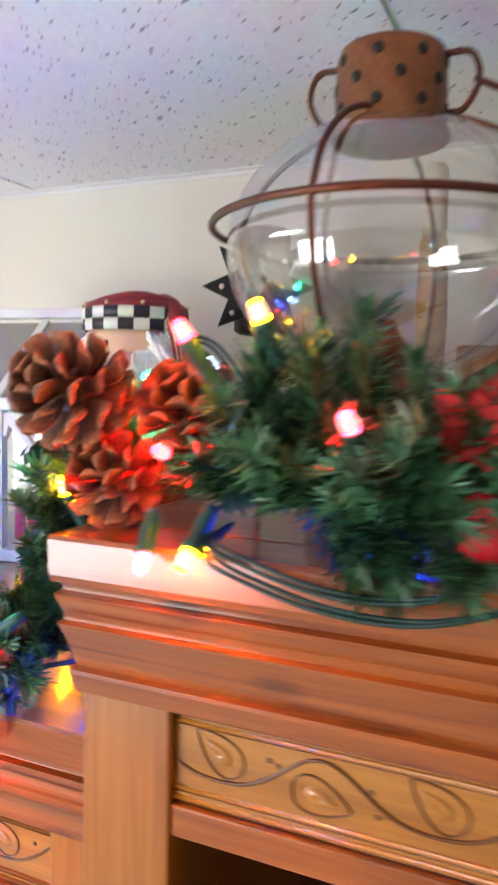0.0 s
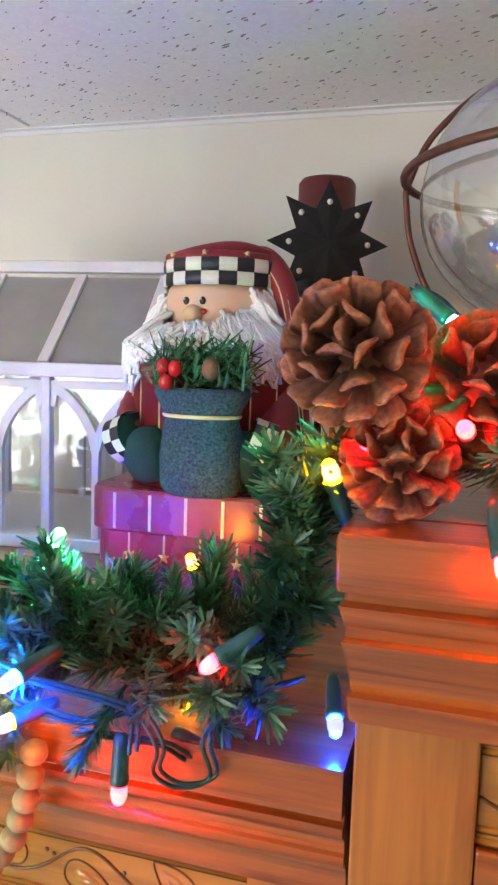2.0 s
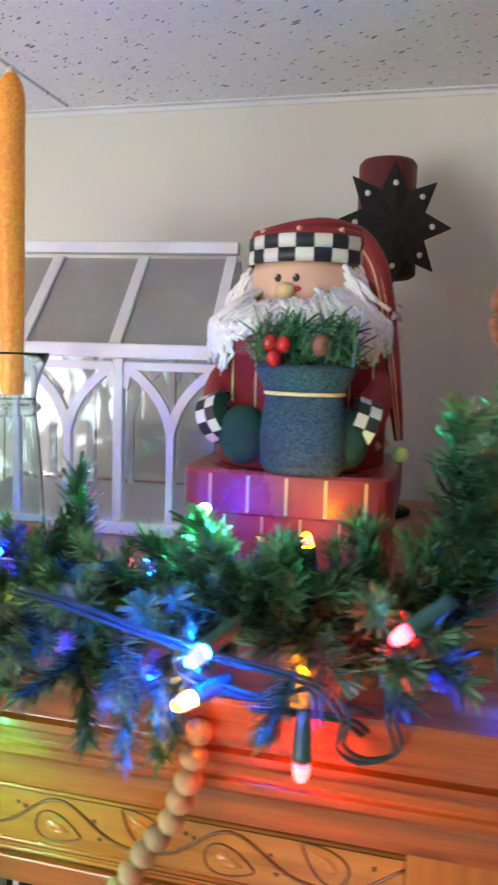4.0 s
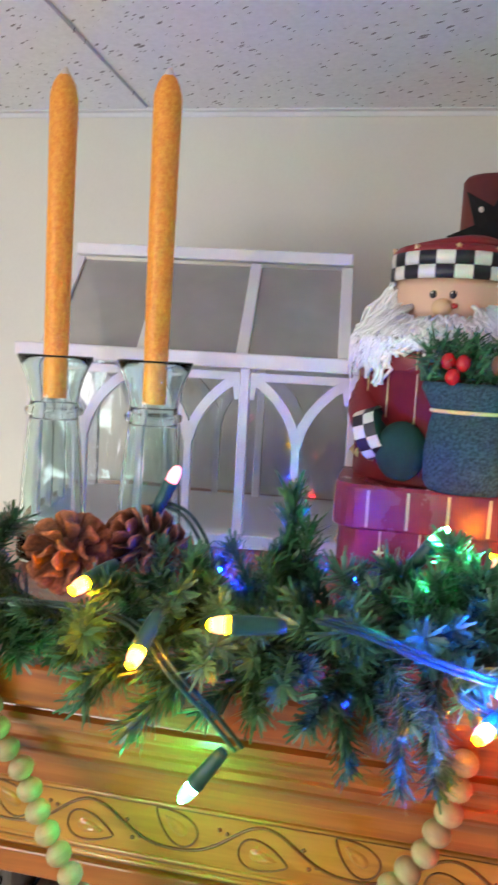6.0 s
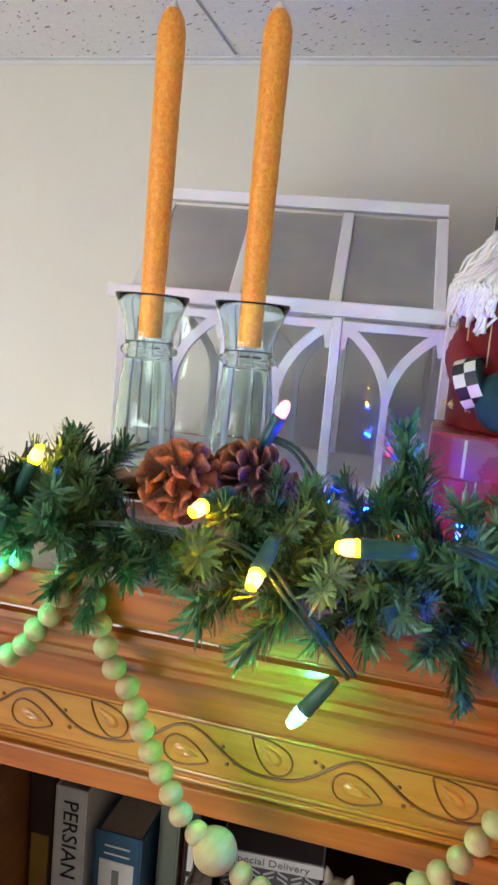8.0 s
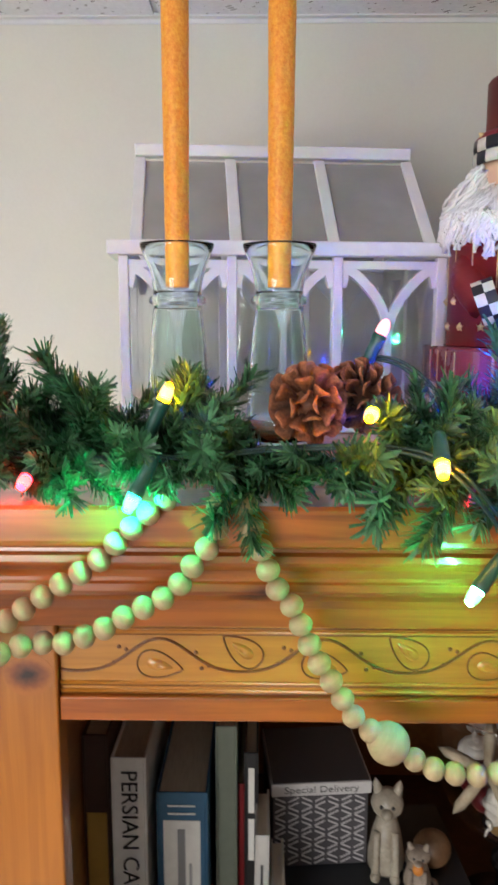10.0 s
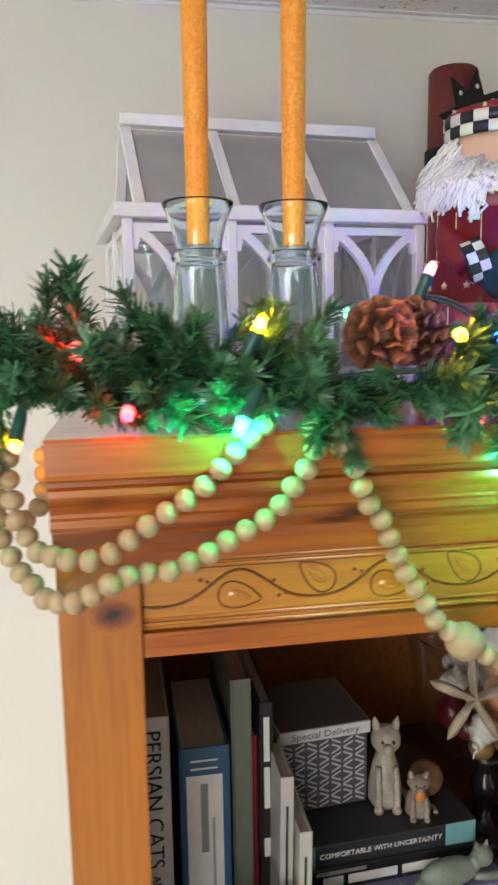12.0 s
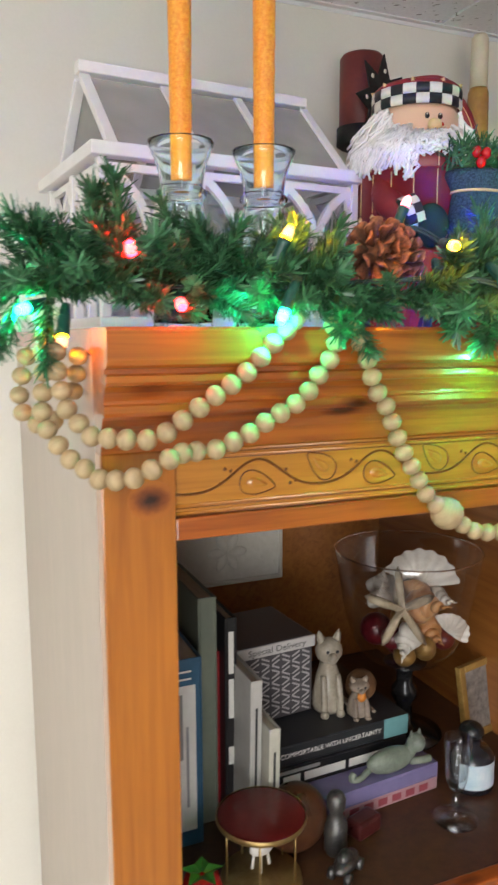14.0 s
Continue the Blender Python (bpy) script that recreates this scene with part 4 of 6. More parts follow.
garland("artificial green pine garland lying on the taller bookcase",
        [(-0.257, 0.396, 1.991), (-0.202, 0.381, 1.994), (-0.142, 0.356, 1.996), (-0.082, 0.346, 1.996), (-0.012, 0.341, 1.996), (0.068, 0.346, 1.996), (0.168, 0.356, 1.996), (0.288, 0.366, 1.996)],
        0.0115, 8, 0.95,
        [((-0.197, 0.356, 1.996), (-0.187, 0.331, 2.051)), ((-0.177, 0.356, 2.001), (-0.16, 0.341, 2.081)), ((-0.147, 0.351, 2.006), (-0.13, 0.336, 2.091)), ((-0.137, 0.356, 2.016), (-0.107, 0.341, 2.091)), ((-0.112, 0.346, 2.006), (-0.097, 0.326, 2.071)), ((-0.092, 0.346, 2.006), (-0.062, 0.331, 2.066)), ((-0.152, 0.341, 1.996), (-0.127, 0.296, 2.026)), ((-0.112, 0.336, 2.001), (-0.097, 0.293, 1.969)), ((-0.097, 0.336, 2.001), (-0.082, 0.29, 1.964)), ((-0.082, 0.336, 2.001), (-0.06, 0.293, 1.966)), ((-0.072, 0.336, 2.001), (-0.047, 0.296, 1.972)), ((-0.132, 0.341, 2.001), (-0.102, 0.296, 1.968)), ((-0.112, 0.341, 2.001), (-0.077, 0.294, 1.961)), ((-0.092, 0.341, 2.001), (-0.067, 0.294, 1.974)), ((-0.122, 0.346, 2.001), (-0.137, 0.326, 2.076)), ((-0.167, 0.366, 2.001), (-0.172, 0.346, 2.066)), ((-0.062, 0.346, 1.996), (-0.042, 0.306, 2.046))], 9, low=0.1)


# ---- pinecones ----
def cone_scale():
    """One woody scale: a thick, cupped spatula along +x."""
    vs, fs = [], []
    rows = [(0.0, 0.14, 0.0), (0.35, 0.30, 0.02), (0.62, 0.47, 0.09), (0.85, 0.56, 0.19), (1.0, 0.52, 0.28), (1.08, 0.34, 0.34)]
    n = 5
    for side in (1, -1):
        for x, w, z in rows:
            for k in range(n):
                u = k / (n - 1) * 2 - 1
                vs.append((x, u * w, z - 0.16 * u * u + side * (0.045 + 0.085 * x * (1 - abs(u) ** 2))))
    m = len(rows) * n
    for i in range(len(rows) - 1):
        for k in range(n - 1):
            a = i * n + k
            fs.append((a, a + n, a + n + 1, a + 1))
            fs.append((m + a, m + a + 1, m + a + n + 1, m + a + n))
    for i in range(len(rows) - 1):
        for k in (0, n - 1):
            a = i * n + k
            fs.append((a, m + a, m + a + n, a + n) if k else (a, a + n, m + a + n, m + a))
    for k in range(n - 1):
        a = (len(rows) - 1) * n + k
        fs.append((a, m + a, m + a + 1, a + 1))
    return vs, fs


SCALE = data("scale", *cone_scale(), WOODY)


def pinecone(at, axis, r, length, n, seed, label):
    rnd = random.Random(seed)
    ob = empty("pinecone", label, "pinecone", at, "pinecones in the garland")
    q = Vector(axis).normalized().to_track_quat("Z", "Y").to_matrix().to_4x4()
    part("cone_core", data("cone_core", *ball((0, 0, 0), 1, 10, (r * 0.42, r * 0.42, length * 0.42)), CONE), ob, "", q)
    for k in range(n):
        t = (k + 0.5) / n
        th = math.pi * (0.05 + 0.80 * t ** 0.62)
        a = k * 2.39996
        rad = r * 0.30 * math.sin(th)
        z = length * 0.42 * math.cos(th)
        reach = r * (0.36 + 0.42 * math.sin(th)) * rnd.uniform(0.92, 1.08)
        lift = math.pi / 2 - th * 0.92
        m = Matrix.Rotation(a, 4, "Z") @ Matrix.Translation((rad, 0, z)) @ Matrix.Rotation(-lift, 4, "Y") @ Matrix.Rotation(rnd.uniform(-0.12, 0.12), 4, "X") @ Matrix.Diagonal((reach, r * 0.46, r * 0.44, 1))
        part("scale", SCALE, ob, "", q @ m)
    return ob


pinecone((-0.699, 0.384, 1.900), (0.02, -1, 0.06), 0.0240, 0.038, 48, 1, "open brown pinecone resting in the green garland")
pinecone((-0.657, 0.418, 1.901), (-0.55, -0.6, 0.5), 0.0215, 0.054, 80, 2, "long brown pinecone lying on its side in the garland")
pinecone((-0.280, 0.338, 2.048), (-0.15, -0.9, 0.25), 0.0305, 0.052, 64, 3, "large open brown pinecone on the garland corner")
pinecone((-0.225, 0.378, 2.035), (0.2, -0.85, 0.5), 0.030, 0.048, 60, 4, "large pinecone lit red by a bulb")
pinecone((-0.260, 0.352, 1.997), (0.05, -0.8, 0.45), 0.0255, 0.042, 54, 5, "brown pinecone resting on the bookcase edge")


# ---- wooden bead garland ----
BEAD_ME = data("bead", *ball((0, 0, 0), 0.0078, 14, (1, 1, 0.92)), BEAD)
BIG_ME = data("large_bead", *ball((0, 0, 0), 0.0142, 16), BEAD)


def bead_string(ob, line, big=()):
    path = smooth_path(line, 24)
    inv = Matrix.Translation(-Vector(ob.location))
    part("cord", data("cord", *tube(path[::4] + [path[-1]], 0.0009, 6), material("jute_cord", (0.4, 0.3, 0.18), 0.9)), ob, "", inv)
    run, last, gap = 0.0, path[0], 0.0
    rnd = random.Random(3)
    for q, nxt in zip(path, path[1:]):
        run += (q - last).length
        last = q
        if run < gap:
            continue
        run, gap = 0.0, 0.0143
        is_big = any((q - Vector(b)).length < 0.0085 for b in big)
        if is_big:
            big = [b for b in big if (q - Vector(b)).length >= 0.0085]
            gap = 0.021
        m = Matrix.Translation(q) @ (nxt - q).to_track_quat("Z", "Y").to_matrix().to_4x4() @ Matrix.Rotation(rnd.uniform(0, 6), 4, "Z")
        part("large_bead" if is_big else "bead", BIG_ME if is_big else BEAD_ME, ob, "", inv @ m)


beads = empty("bead_garland", "natural wooden bead garland draped over the crown moulding", "bead garland", (-0.75, 0.36, 1.83))
bead_string(beads, [(-0.739, 0.352, 1.838), (-0.735, 0.346, 1.8236), (-0.729, 0.345, 1.8095), (-0.7246, 0.346, 1.7966), (-0.7176, 0.347, 1.7826), (-0.708, 0.348, 1.771), (-0.7024, 0.348, 1.757), (-0.6965, 0.348, 1.744), (-0.6895, 0.348, 1.731), (-0.680, 0.348, 1.717), (-0.673, 0.348, 1.705), (-0.6649, 0.348, 1.6936), (-0.6465, 0.349, 1.6795),
                    (-0.627, 0.350, 1.666), (-0.6146, 0.350, 1.6595), (-0.600, 0.350, 1.6563), (-0.584, 0.350, 1.655), (-0.570, 0.350, 1.6565), (-0.557, 0.350, 1.662), (-0.5455, 0.350, 1.668), (-0.525, 0.350, 1.686), (-0.503, 0.350, 1.710), (-0.484, 0.350, 1.741), (-0.469, 0.349, 1.762), (-0.4625, 0.348, 1.779), (-0.457, 0.346, 1.795), (-0.452, 0.346, 1.825)], [(-0.6465, 0.349, 1.6795)])
bead_string(beads, [(-0.790, 0.352, 1.842), (-0.797, 0.346, 1.837), (-0.816, 0.345, 1.820), (-0.8347, 0.346, 1.8015), (-0.859, 0.346, 1.786), (-0.8827, 0.347, 1.7697), (-0.8944, 0.348, 1.7615), (-0.9097, 0.350, 1.7568), (-0.9225, 0.354, 1.7575), (-0.9354, 0.366, 1.758), (-0.947, 0.377, 1.760), (-0.9518, 0.382, 1.771), (-0.9588, 0.390, 1.780), (-0.960, 0.393, 1.792), (-0.9624, 0.395, 1.806), (-0.962, 0.40, 1.83)])
bead_string(beads, [(-0.757, 0.352, 1.838), (-0.7575, 0.346, 1.8247), (-0.761, 0.345, 1.8165), (-0.767, 0.345, 1.807), (-0.776, 0.345, 1.7966), (-0.7844, 0.346, 1.7837), (-0.796, 0.346, 1.7767), (-0.809, 0.346, 1.770), (-0.8207, 0.346, 1.7638), (-0.8347, 0.346, 1.7556), (-0.8476, 0.346, 1.751), (-0.8616, 0.347, 1.7463), (-0.877, 0.349, 1.7468), (-0.892, 0.336, 1.746), (-0.9038, 0.340, 1.7393), (-0.914, 0.344, 1.7322), (-0.927, 0.354, 1.7287),
                    (-0.939, 0.367, 1.7275), (-0.948, 0.377, 1.7346), (-0.9577, 0.388, 1.7416), (-0.9647, 0.395, 1.752), (-0.972, 0.403, 1.766), (-0.9725, 0.408, 1.780), (-0.970, 0.412, 1.80), (-0.968, 0.415, 1.835)])
bead_string(beads, [(-0.941, 0.43, 1.815), (-0.943, 0.44, 1.79), (-0.951, 0.445, 1.77), (-0.969, 0.45, 1.760), (-0.982, 0.455, 1.770), (-0.983, 0.46, 1.79), (-0.974, 0.46, 1.825)])


# ---- string lights ----
COLOURS = {"red": (1.0, 0.0006, 0.0012), "yellow": (1.0, 0.27, 0.0002), "green": (0.0002, 1.0, 0.40), "blue": (0.0004, 0.02, 1.0), "pale": (0.25, 0.6, 1.0), "lime": (0.03, 1.0, 0.30), "azure": (0.0003, 0.05, 1.0), "pink": (1.0, 0.18, 0.22), "rose": (1.0, 0.004, 0.010)}
POWER = {"red": 0.8, "yellow": 0.9, "green": 2.3, "blue": 2.0, "pale": 0.03, "lime": 1.9, "azure": 12.0, "pink": 0.006, "rose": 0.2}
GLOWS = {k: glow("lit_%s_bulb" % k, c, BULB_GLOW * POWER[k]) for k, c in COLOURS.items()}
TIPS = {k: glow("lit_%s_bulb_tip" % k, [0.24 + 0.76 * min(1, q) for q in c], 2.0) for k, c in COLOURS.items()}
BULB_FORM = lathe([(0.0001, -0.0115), (0.0014, -0.0113), (0.0030, -0.0098), (0.0040, -0.0072), (0.0044, -0.0045), (0.0043, -0.002), (0.0036, 0.001), (0.0001, 0.0012)], 12)
BULBS = {k: data("bulb", *BULB_FORM, [g, TIPS[k]], [1 if 24 <= i < 60 else 0 for i in range(84)], smooth=True) for k, g in GLOWS.items()}
SOCKET_ME = data("socket", *lathe([(0.0001, 0.0), (0.0046, 0.0), (0.0052, 0.001), (0.0052, 0.004), (0.0048, 0.005), (0.0046, 0.014), (0.0040, 0.022), (0.0032, 0.0265), (0.0001, 0.027)], 14), SOCKET)


def string_lights(label, bulbs, runs, at):
    ob = empty("string_lights", label, "string lights", at)
    inv = Matrix.Translation(-Vector(at))
    for x, y, z, way, colour in bulbs:
        way = Vector(way).normalized()
        m = inv @ Matrix.Translation(Vector((x, y, z)) + way * 0.005) @ way.to_track_quat("Z", "Y").to_matrix().to_4x4()
        so = part("socket", SOCKET_ME, ob, "", m)
        part("bulb", BULBS[colour], so, "lit %s bulb" % {"pale": "pale blue", "rose": "red"}.get(colour, colour))
    for line in runs:
        for off in ((0, 0, 0), (0.0035, 0.001, 0.002)):
            part("wire", data("wire", *tube(smooth_path([Vector(q) + Vector(off) for q in line], 8), 0.0013, 7), CABLE), ob, "", inv)
    return ob


string_lights("green wired string of lit coloured mini lights in the garland", [
    (-0.600, 0.328, 1.788, (0.55, 0.15, 0.75), "lime"), (-0.627, 0.308, 1.870, (0.1, 0.7, 0.45), "yellow"), (-0.578, 0.288, 1.901, (1, 0.12, 0.06), "yellow"),
    (-0.666, 0.324, 1.899, (0.3, 0.9, 0.2), "yellow"), (-0.644, 0.424, 1.949, (-0.4, 0.0, -0.9), "pink"), (-0.471, 0.400, 1.930, (-0.6, 0, -0.8), "lime"),
    (-0.442, 0.306, 1.880, (0.4, 0.8, 0.3), "azure"), (-0.520, 0.445, 1.880, (0.2, 0.3, -0.9), "blue"), (-0.585, 0.455, 1.878, (-0.3, 0.3, -0.9), "blue"), (-0.450, 0.312, 1.853, (0.5, 0.85, 0.1), "yellow"), (-0.424, 0.515, 1.890, (0.1, 0.4, -0.85), "yellow"), (-0.560, 0.500, 1.862, (0.1, 0.3, -0.85), "rose"),
    (-0.809, 0.334, 1.844, (0.45, 0.2, 0.85), "green"), (-0.790, 0.365, 1.908, (-0.4, 0.05, -0.9), "yellow"), (-0.641, 0.372, 1.872, (0.2, 0.6, 0.7), "blue"),
    (-0.880, 0.352, 1.852, (0.1, 0.9, 0.4), "red"), (-0.910, 0.376, 1.893, (0.3, 0.5, -0.8), "red"), (-0.984, 0.405, 1.850, (0.7, 0.55, 0.2), "green"),
    (-0.958, 0.398, 1.826, (0.2, 0.4, 0.9), "yellow"), (-0.347, 0.339, 1.890, (0.75, 0.2, 0.6), "red"), (-0.346, 0.361, 1.827, (-0.85, 0.0, 0.35), "red"),
    (-0.393, 0.331, 1.816, (0.0, 0.05, 1.0), "red"), (-0.288, 0.375, 1.850, (-0.2, 0.8, 0.5), "blue"), (-0.605, 0.385, 1.895, (0.2, 0.8, 0.4), "blue"), (-0.775, 0.395, 1.888, (0.3, 0.7, -0.6), "blue"),
], [
    [(-0.533, 0.293, 1.907), (-0.51, 0.30, 1.90), (-0.48, 0.315, 1.885), (-0.44, 0.325, 1.872), (-0.40, 0.335, 1.862), (-0.385, 0.338, 1.855), (-0.374, 0.335, 1.842), (-0.376, 0.336, 1.828), (-0.364, 0.340, 1.820), (-0.348, 0.345, 1.826), (-0.352, 0.345, 1.848), (-0.335, 0.36, 1.865), (-0.31, 0.38, 1.87)],
    [(-0.663, 0.43, 1.925), (-0.650, 0.425, 1.927), (-0.632, 0.415, 1.922), (-0.615, 0.40, 1.905), (-0.608, 0.39, 1.88), (-0.612, 0.375, 1.862)],
    [(-0.574, 0.327, 1.817), (-0.59, 0.325, 1.835), (-0.612, 0.318, 1.86), (-0.63, 0.33, 1.872), (-0.66, 0.35, 1.875), (-0.72, 0.36, 1.872), (-0.80, 0.36, 1.865), (-0.87, 0.37, 1.865), (-0.94, 0.385, 1.868), (-0.98, 0.41, 1.86)],
    [(-0.386, 0.328, 1.84), (-0.392, 0.34, 1.855), (-0.41, 0.335, 1.850), (-0.43, 0.33, 1.852), (-0.46, 0.33, 1.862), (-0.475, 0.36, 1.89), (-0.486, 0.39, 1.91)],
    [(-0.365, 0.353, 1.828), (-0.375, 0.345, 1.838), (-0.395, 0.338, 1.842), (-0.42, 0.33, 1.845)],
], (-0.65, 0.37, 1.86))
string_lights("green wired string of lit coloured mini lights on the taller bookcase", [
    (-0.239, 0.429, 2.066, (-0.6, 0.1, 0.5), "pale"), (-0.291, 0.344, 1.992, (0.2, 0.4, -0.8), "yellow"), (-0.187, 0.303, 1.968, (0.2, 0.75, 0.9), "yellow"),
    (-0.212, 0.304, 1.963, (-0.2, 0.75, 0.9), "rose"), (-0.200, 0.320, 2.080, (0.3, 0.5, -0.8), "red"), (-0.160, 0.323, 2.089, (0.2, 0.5, -0.8), "yellow"), (-0.108, 0.305, 2.038, (0.1, 0.6, -0.6), "rose"),
    (-0.261, 0.391, 2.056, (0.2, 0.9, -0.3), "green"), (-0.231, 0.352, 2.015, (0.1, 0.9, -0.3), "red"), (-0.275, 0.352, 2.006, (0.1, 0.9, 0.2), "red"), (-0.088, 0.362, 1.985, (0.1, 0.95, 0.1), "blue"),
], [
    [(-0.18, 0.333, 1.98), (-0.177, 0.305, 1.976), (-0.152, 0.302, 1.968), (-0.122, 0.302, 1.961), (-0.092, 0.302, 1.96), (-0.062, 0.303, 1.966), (-0.042, 0.313, 1.98)],
    [(-0.18, 0.333, 1.98), (-0.177, 0.304, 1.97), (-0.147, 0.302, 1.959), (-0.112, 0.302, 1.952), (-0.072, 0.302, 1.953), (-0.032, 0.304, 1.966), (-0.012, 0.313, 1.979)],
    [(-0.201, 0.359, 2.064), (-0.192, 0.368, 2.034), (-0.182, 0.368, 2.004)],
    [(-0.155, 0.348, 2.07), (-0.152, 0.358, 2.034), (-0.142, 0.358, 2.004)],
    [(-0.267, 0.438, 2.087), (-0.247, 0.453, 2.076), (-0.212, 0.438, 2.034), (-0.202, 0.408, 2.004)],
], (-0.162, 0.358, 1.994))

# red flower and ball in the garland of the taller bookcase
RED_CLOTH = noisy("red_velvet", (0.35, 0.012, 0.012), (0.62, 0.03, 0.03), 40, 0.8, 0.3)


def petal():
    vs, fs = [], []
    rows = [(0, 0.004, 0), (0.012, 0.012, 0.003), (0.026, 0.014, 0.004), (0.038, 0.009, 0.001), (0.046, 0.001, -0.004)]
    for x, w, z in rows:
        for u in (-1, -0.5, 0, 0.5, 1):
            vs.append((x, u * w, z + 0.004 * u * u))
    for i in range(4):
        for k in range(4):
            fs.append((i * 5 + k, i * 5 + 5 + k, i * 5 + 6 + k, i * 5 + 1 + k))
    n = len(vs)
    vs += [(x, y, z - 0.0008) for x, y, z in vs]
    fs += [tuple(n + i for i in reversed(q)) for q in fs[:16]]
    return vs, fs


PETAL = data("petal", *petal(), RED_CLOTH)
fw = empty("cloth_flower", "red velvet cloth flower tucked into the garland", "flower", (-0.052, 0.325, 2.036))
fq = Vector((-0.1, -1, 0.2)).to_track_quat("Z", "Y").to_matrix().to_4x4()
for k in range(9):
    part("petal", PETAL, fw, "", fq @ Matrix.Rotation(k * 2 * math.pi / 5 + (0.6 if k > 4 else 0), 4, "Z") @ Matrix.Rotation(radians(-15 - (18 if k > 4 else 0)), 4, "Y") @ Matrix.Scale(0.6 if k < 5 else 0.42, 4))
bl = part("bauble", data("bauble", *ball((0, 0, 0), 0.016, 18), noisy("red_glossy_bauble", (0.45, 0.01, 0.02), (0.55, 0.02, 0.03), 20, 0.15, 0.0)), None, "", Matrix.Translation((-0.047, 0.312, 1.996)))
tagged(bl, "glossy red bauble nestled in the green garland", "bauble")
wb = empty("wooden_box", "brown slatted wooden box behind the lantern", "box", (0.02, 0.80, RTOP))
BOXW = noisy("brown_box_wood", (0.14, 0.045, 0.015), (0.32, 0.12, 0.045), 14, 0.45, 0.2, stretch=(6, 6, 1))
part("body", block("body", (-0.15, -0.06, 0), (0.15, 0.10, 0.13), BOXW, 0.003), wb)
for k in range(6):
    part("slat", block("slat", (-0.148 + 0.05 * k, -0.066, 0.004), (-0.103 + 0.05 * k, -0.0605, 0.126), BOXW, 0.0015), wb)

# ---- striped round box and figurine ----
RED_PAPER = noisy("dark_red_painted_card", (0.17, 0.009, 0.012), (0.27, 0.018, 0.02), 10, 0.45, 0.1)
GOLD_LINE = material("gold_painted_stripe", (0.75, 0.55, 0.28), 0.4)
NAVY = noisy("navy_paint", (0.015, 0.015, 0.05), (0.03, 0.03, 0.09), 20, 0.5)
MAGENTA = noisy("raspberry_painted_card", (0.24, 0.022, 0.035), (0.34, 0.042, 0.05), 10, 0.28, 0.1)


def soft_square(half, corner, n=6):
    """The outline of a square with rounded corners."""
    pts = []
    for q in range(4):
        cx, cy = ((1, 1), (-1, 1), (-1, -1), (1, -1))[q]
        for k in range(n + 1):
            a = math.pi / 2 * (q + k / n)
            pts.append((cx * (half - corner) + corner * math.cos(a), cy * (half - corner) + corner * math.sin(a)))
    return pts


def square_stack(levels, corner):
    """Rounded squares (half width, height) joined into a closed body."""
    vs, fs = [], []
    for half, z in levels:
        vs += [(x, y, z) for x, y in soft_square(half, corner)]
    n = len(vs) // len(levels)
    for i in range(len(levels) - 1):
        for k in range(n):
            b = (k + 1) % n
            fs.append((i * n + k, i * n + b, i * n + n + b, i * n + n + k))
    fs += [tuple(range(n - 1, -1, -1)), tuple(len(vs) - n + k for k in range(n))]
    return vs, fs


def striped_box():
    ob = empty("card_box", "raspberry red card box with gold stripes under the figurine", "box", (-0.457, 0.668, TOP))
    ob.scale = (1.0, 1.0, 1.09)
    part("body", data("body", *square_stack([(0.086, 0), (0.087, 0.001), (0.087, 0.058)], 0.022), MAGENTA, smooth=False), ob)
    lid = part("lid", data("lid", *square_stack([(0.0900, 0.0495), (0.0915, 0.051), (0.0915, 0.082), (0.090, 0.0845)], 0.024), MAGENTA, smooth=False), ob, "striped lid")
    stripe = block("stripe", (-0.0013, -0.0921, 0.052), (0.0013, -0.0913, 0.081), GOLD_LINE, 0)
    line = block("tassel_line", (-0.0009, -0.0876, 0.034), (0.0009, -0.0868, 0.0493), GOLD_LINE, 0)
    star = data("painted_star", *star_mesh(0.0055, 0.0024, 5, 0.0006), GOLD_LINE, smooth=False)
    tree = data("painted_tree", [(-0.012, -0.0868, 0.002), (0.012, -0.0868, 0.002), (0, -0.0876, 0.028), (0, -0.0885, 0.004)], [(0, 3, 2), (3, 1, 2), (0, 1, 3)], NAVY, smooth=False)
    for side in (0, -90):
        face = Matrix.Rotation(radians(side), 4, "Z")
        for k in range(5):
            part("stripe", stripe, lid, "", face @ Matrix.Translation((-0.062 + 0.033 * k, 0, 0)))
        for k in range(4):
            b = face @ Matrix.Translation((-0.050 + 0.033 * k, 0, 0))
            part("tassel_line", line, ob, "", b)
            part("painted_star", star, ob, "", b @ Matrix.Translation((0, -0.0872, 0.031)))
            part("painted_tree", tree, ob, "", b)
    return ob


striped_box()


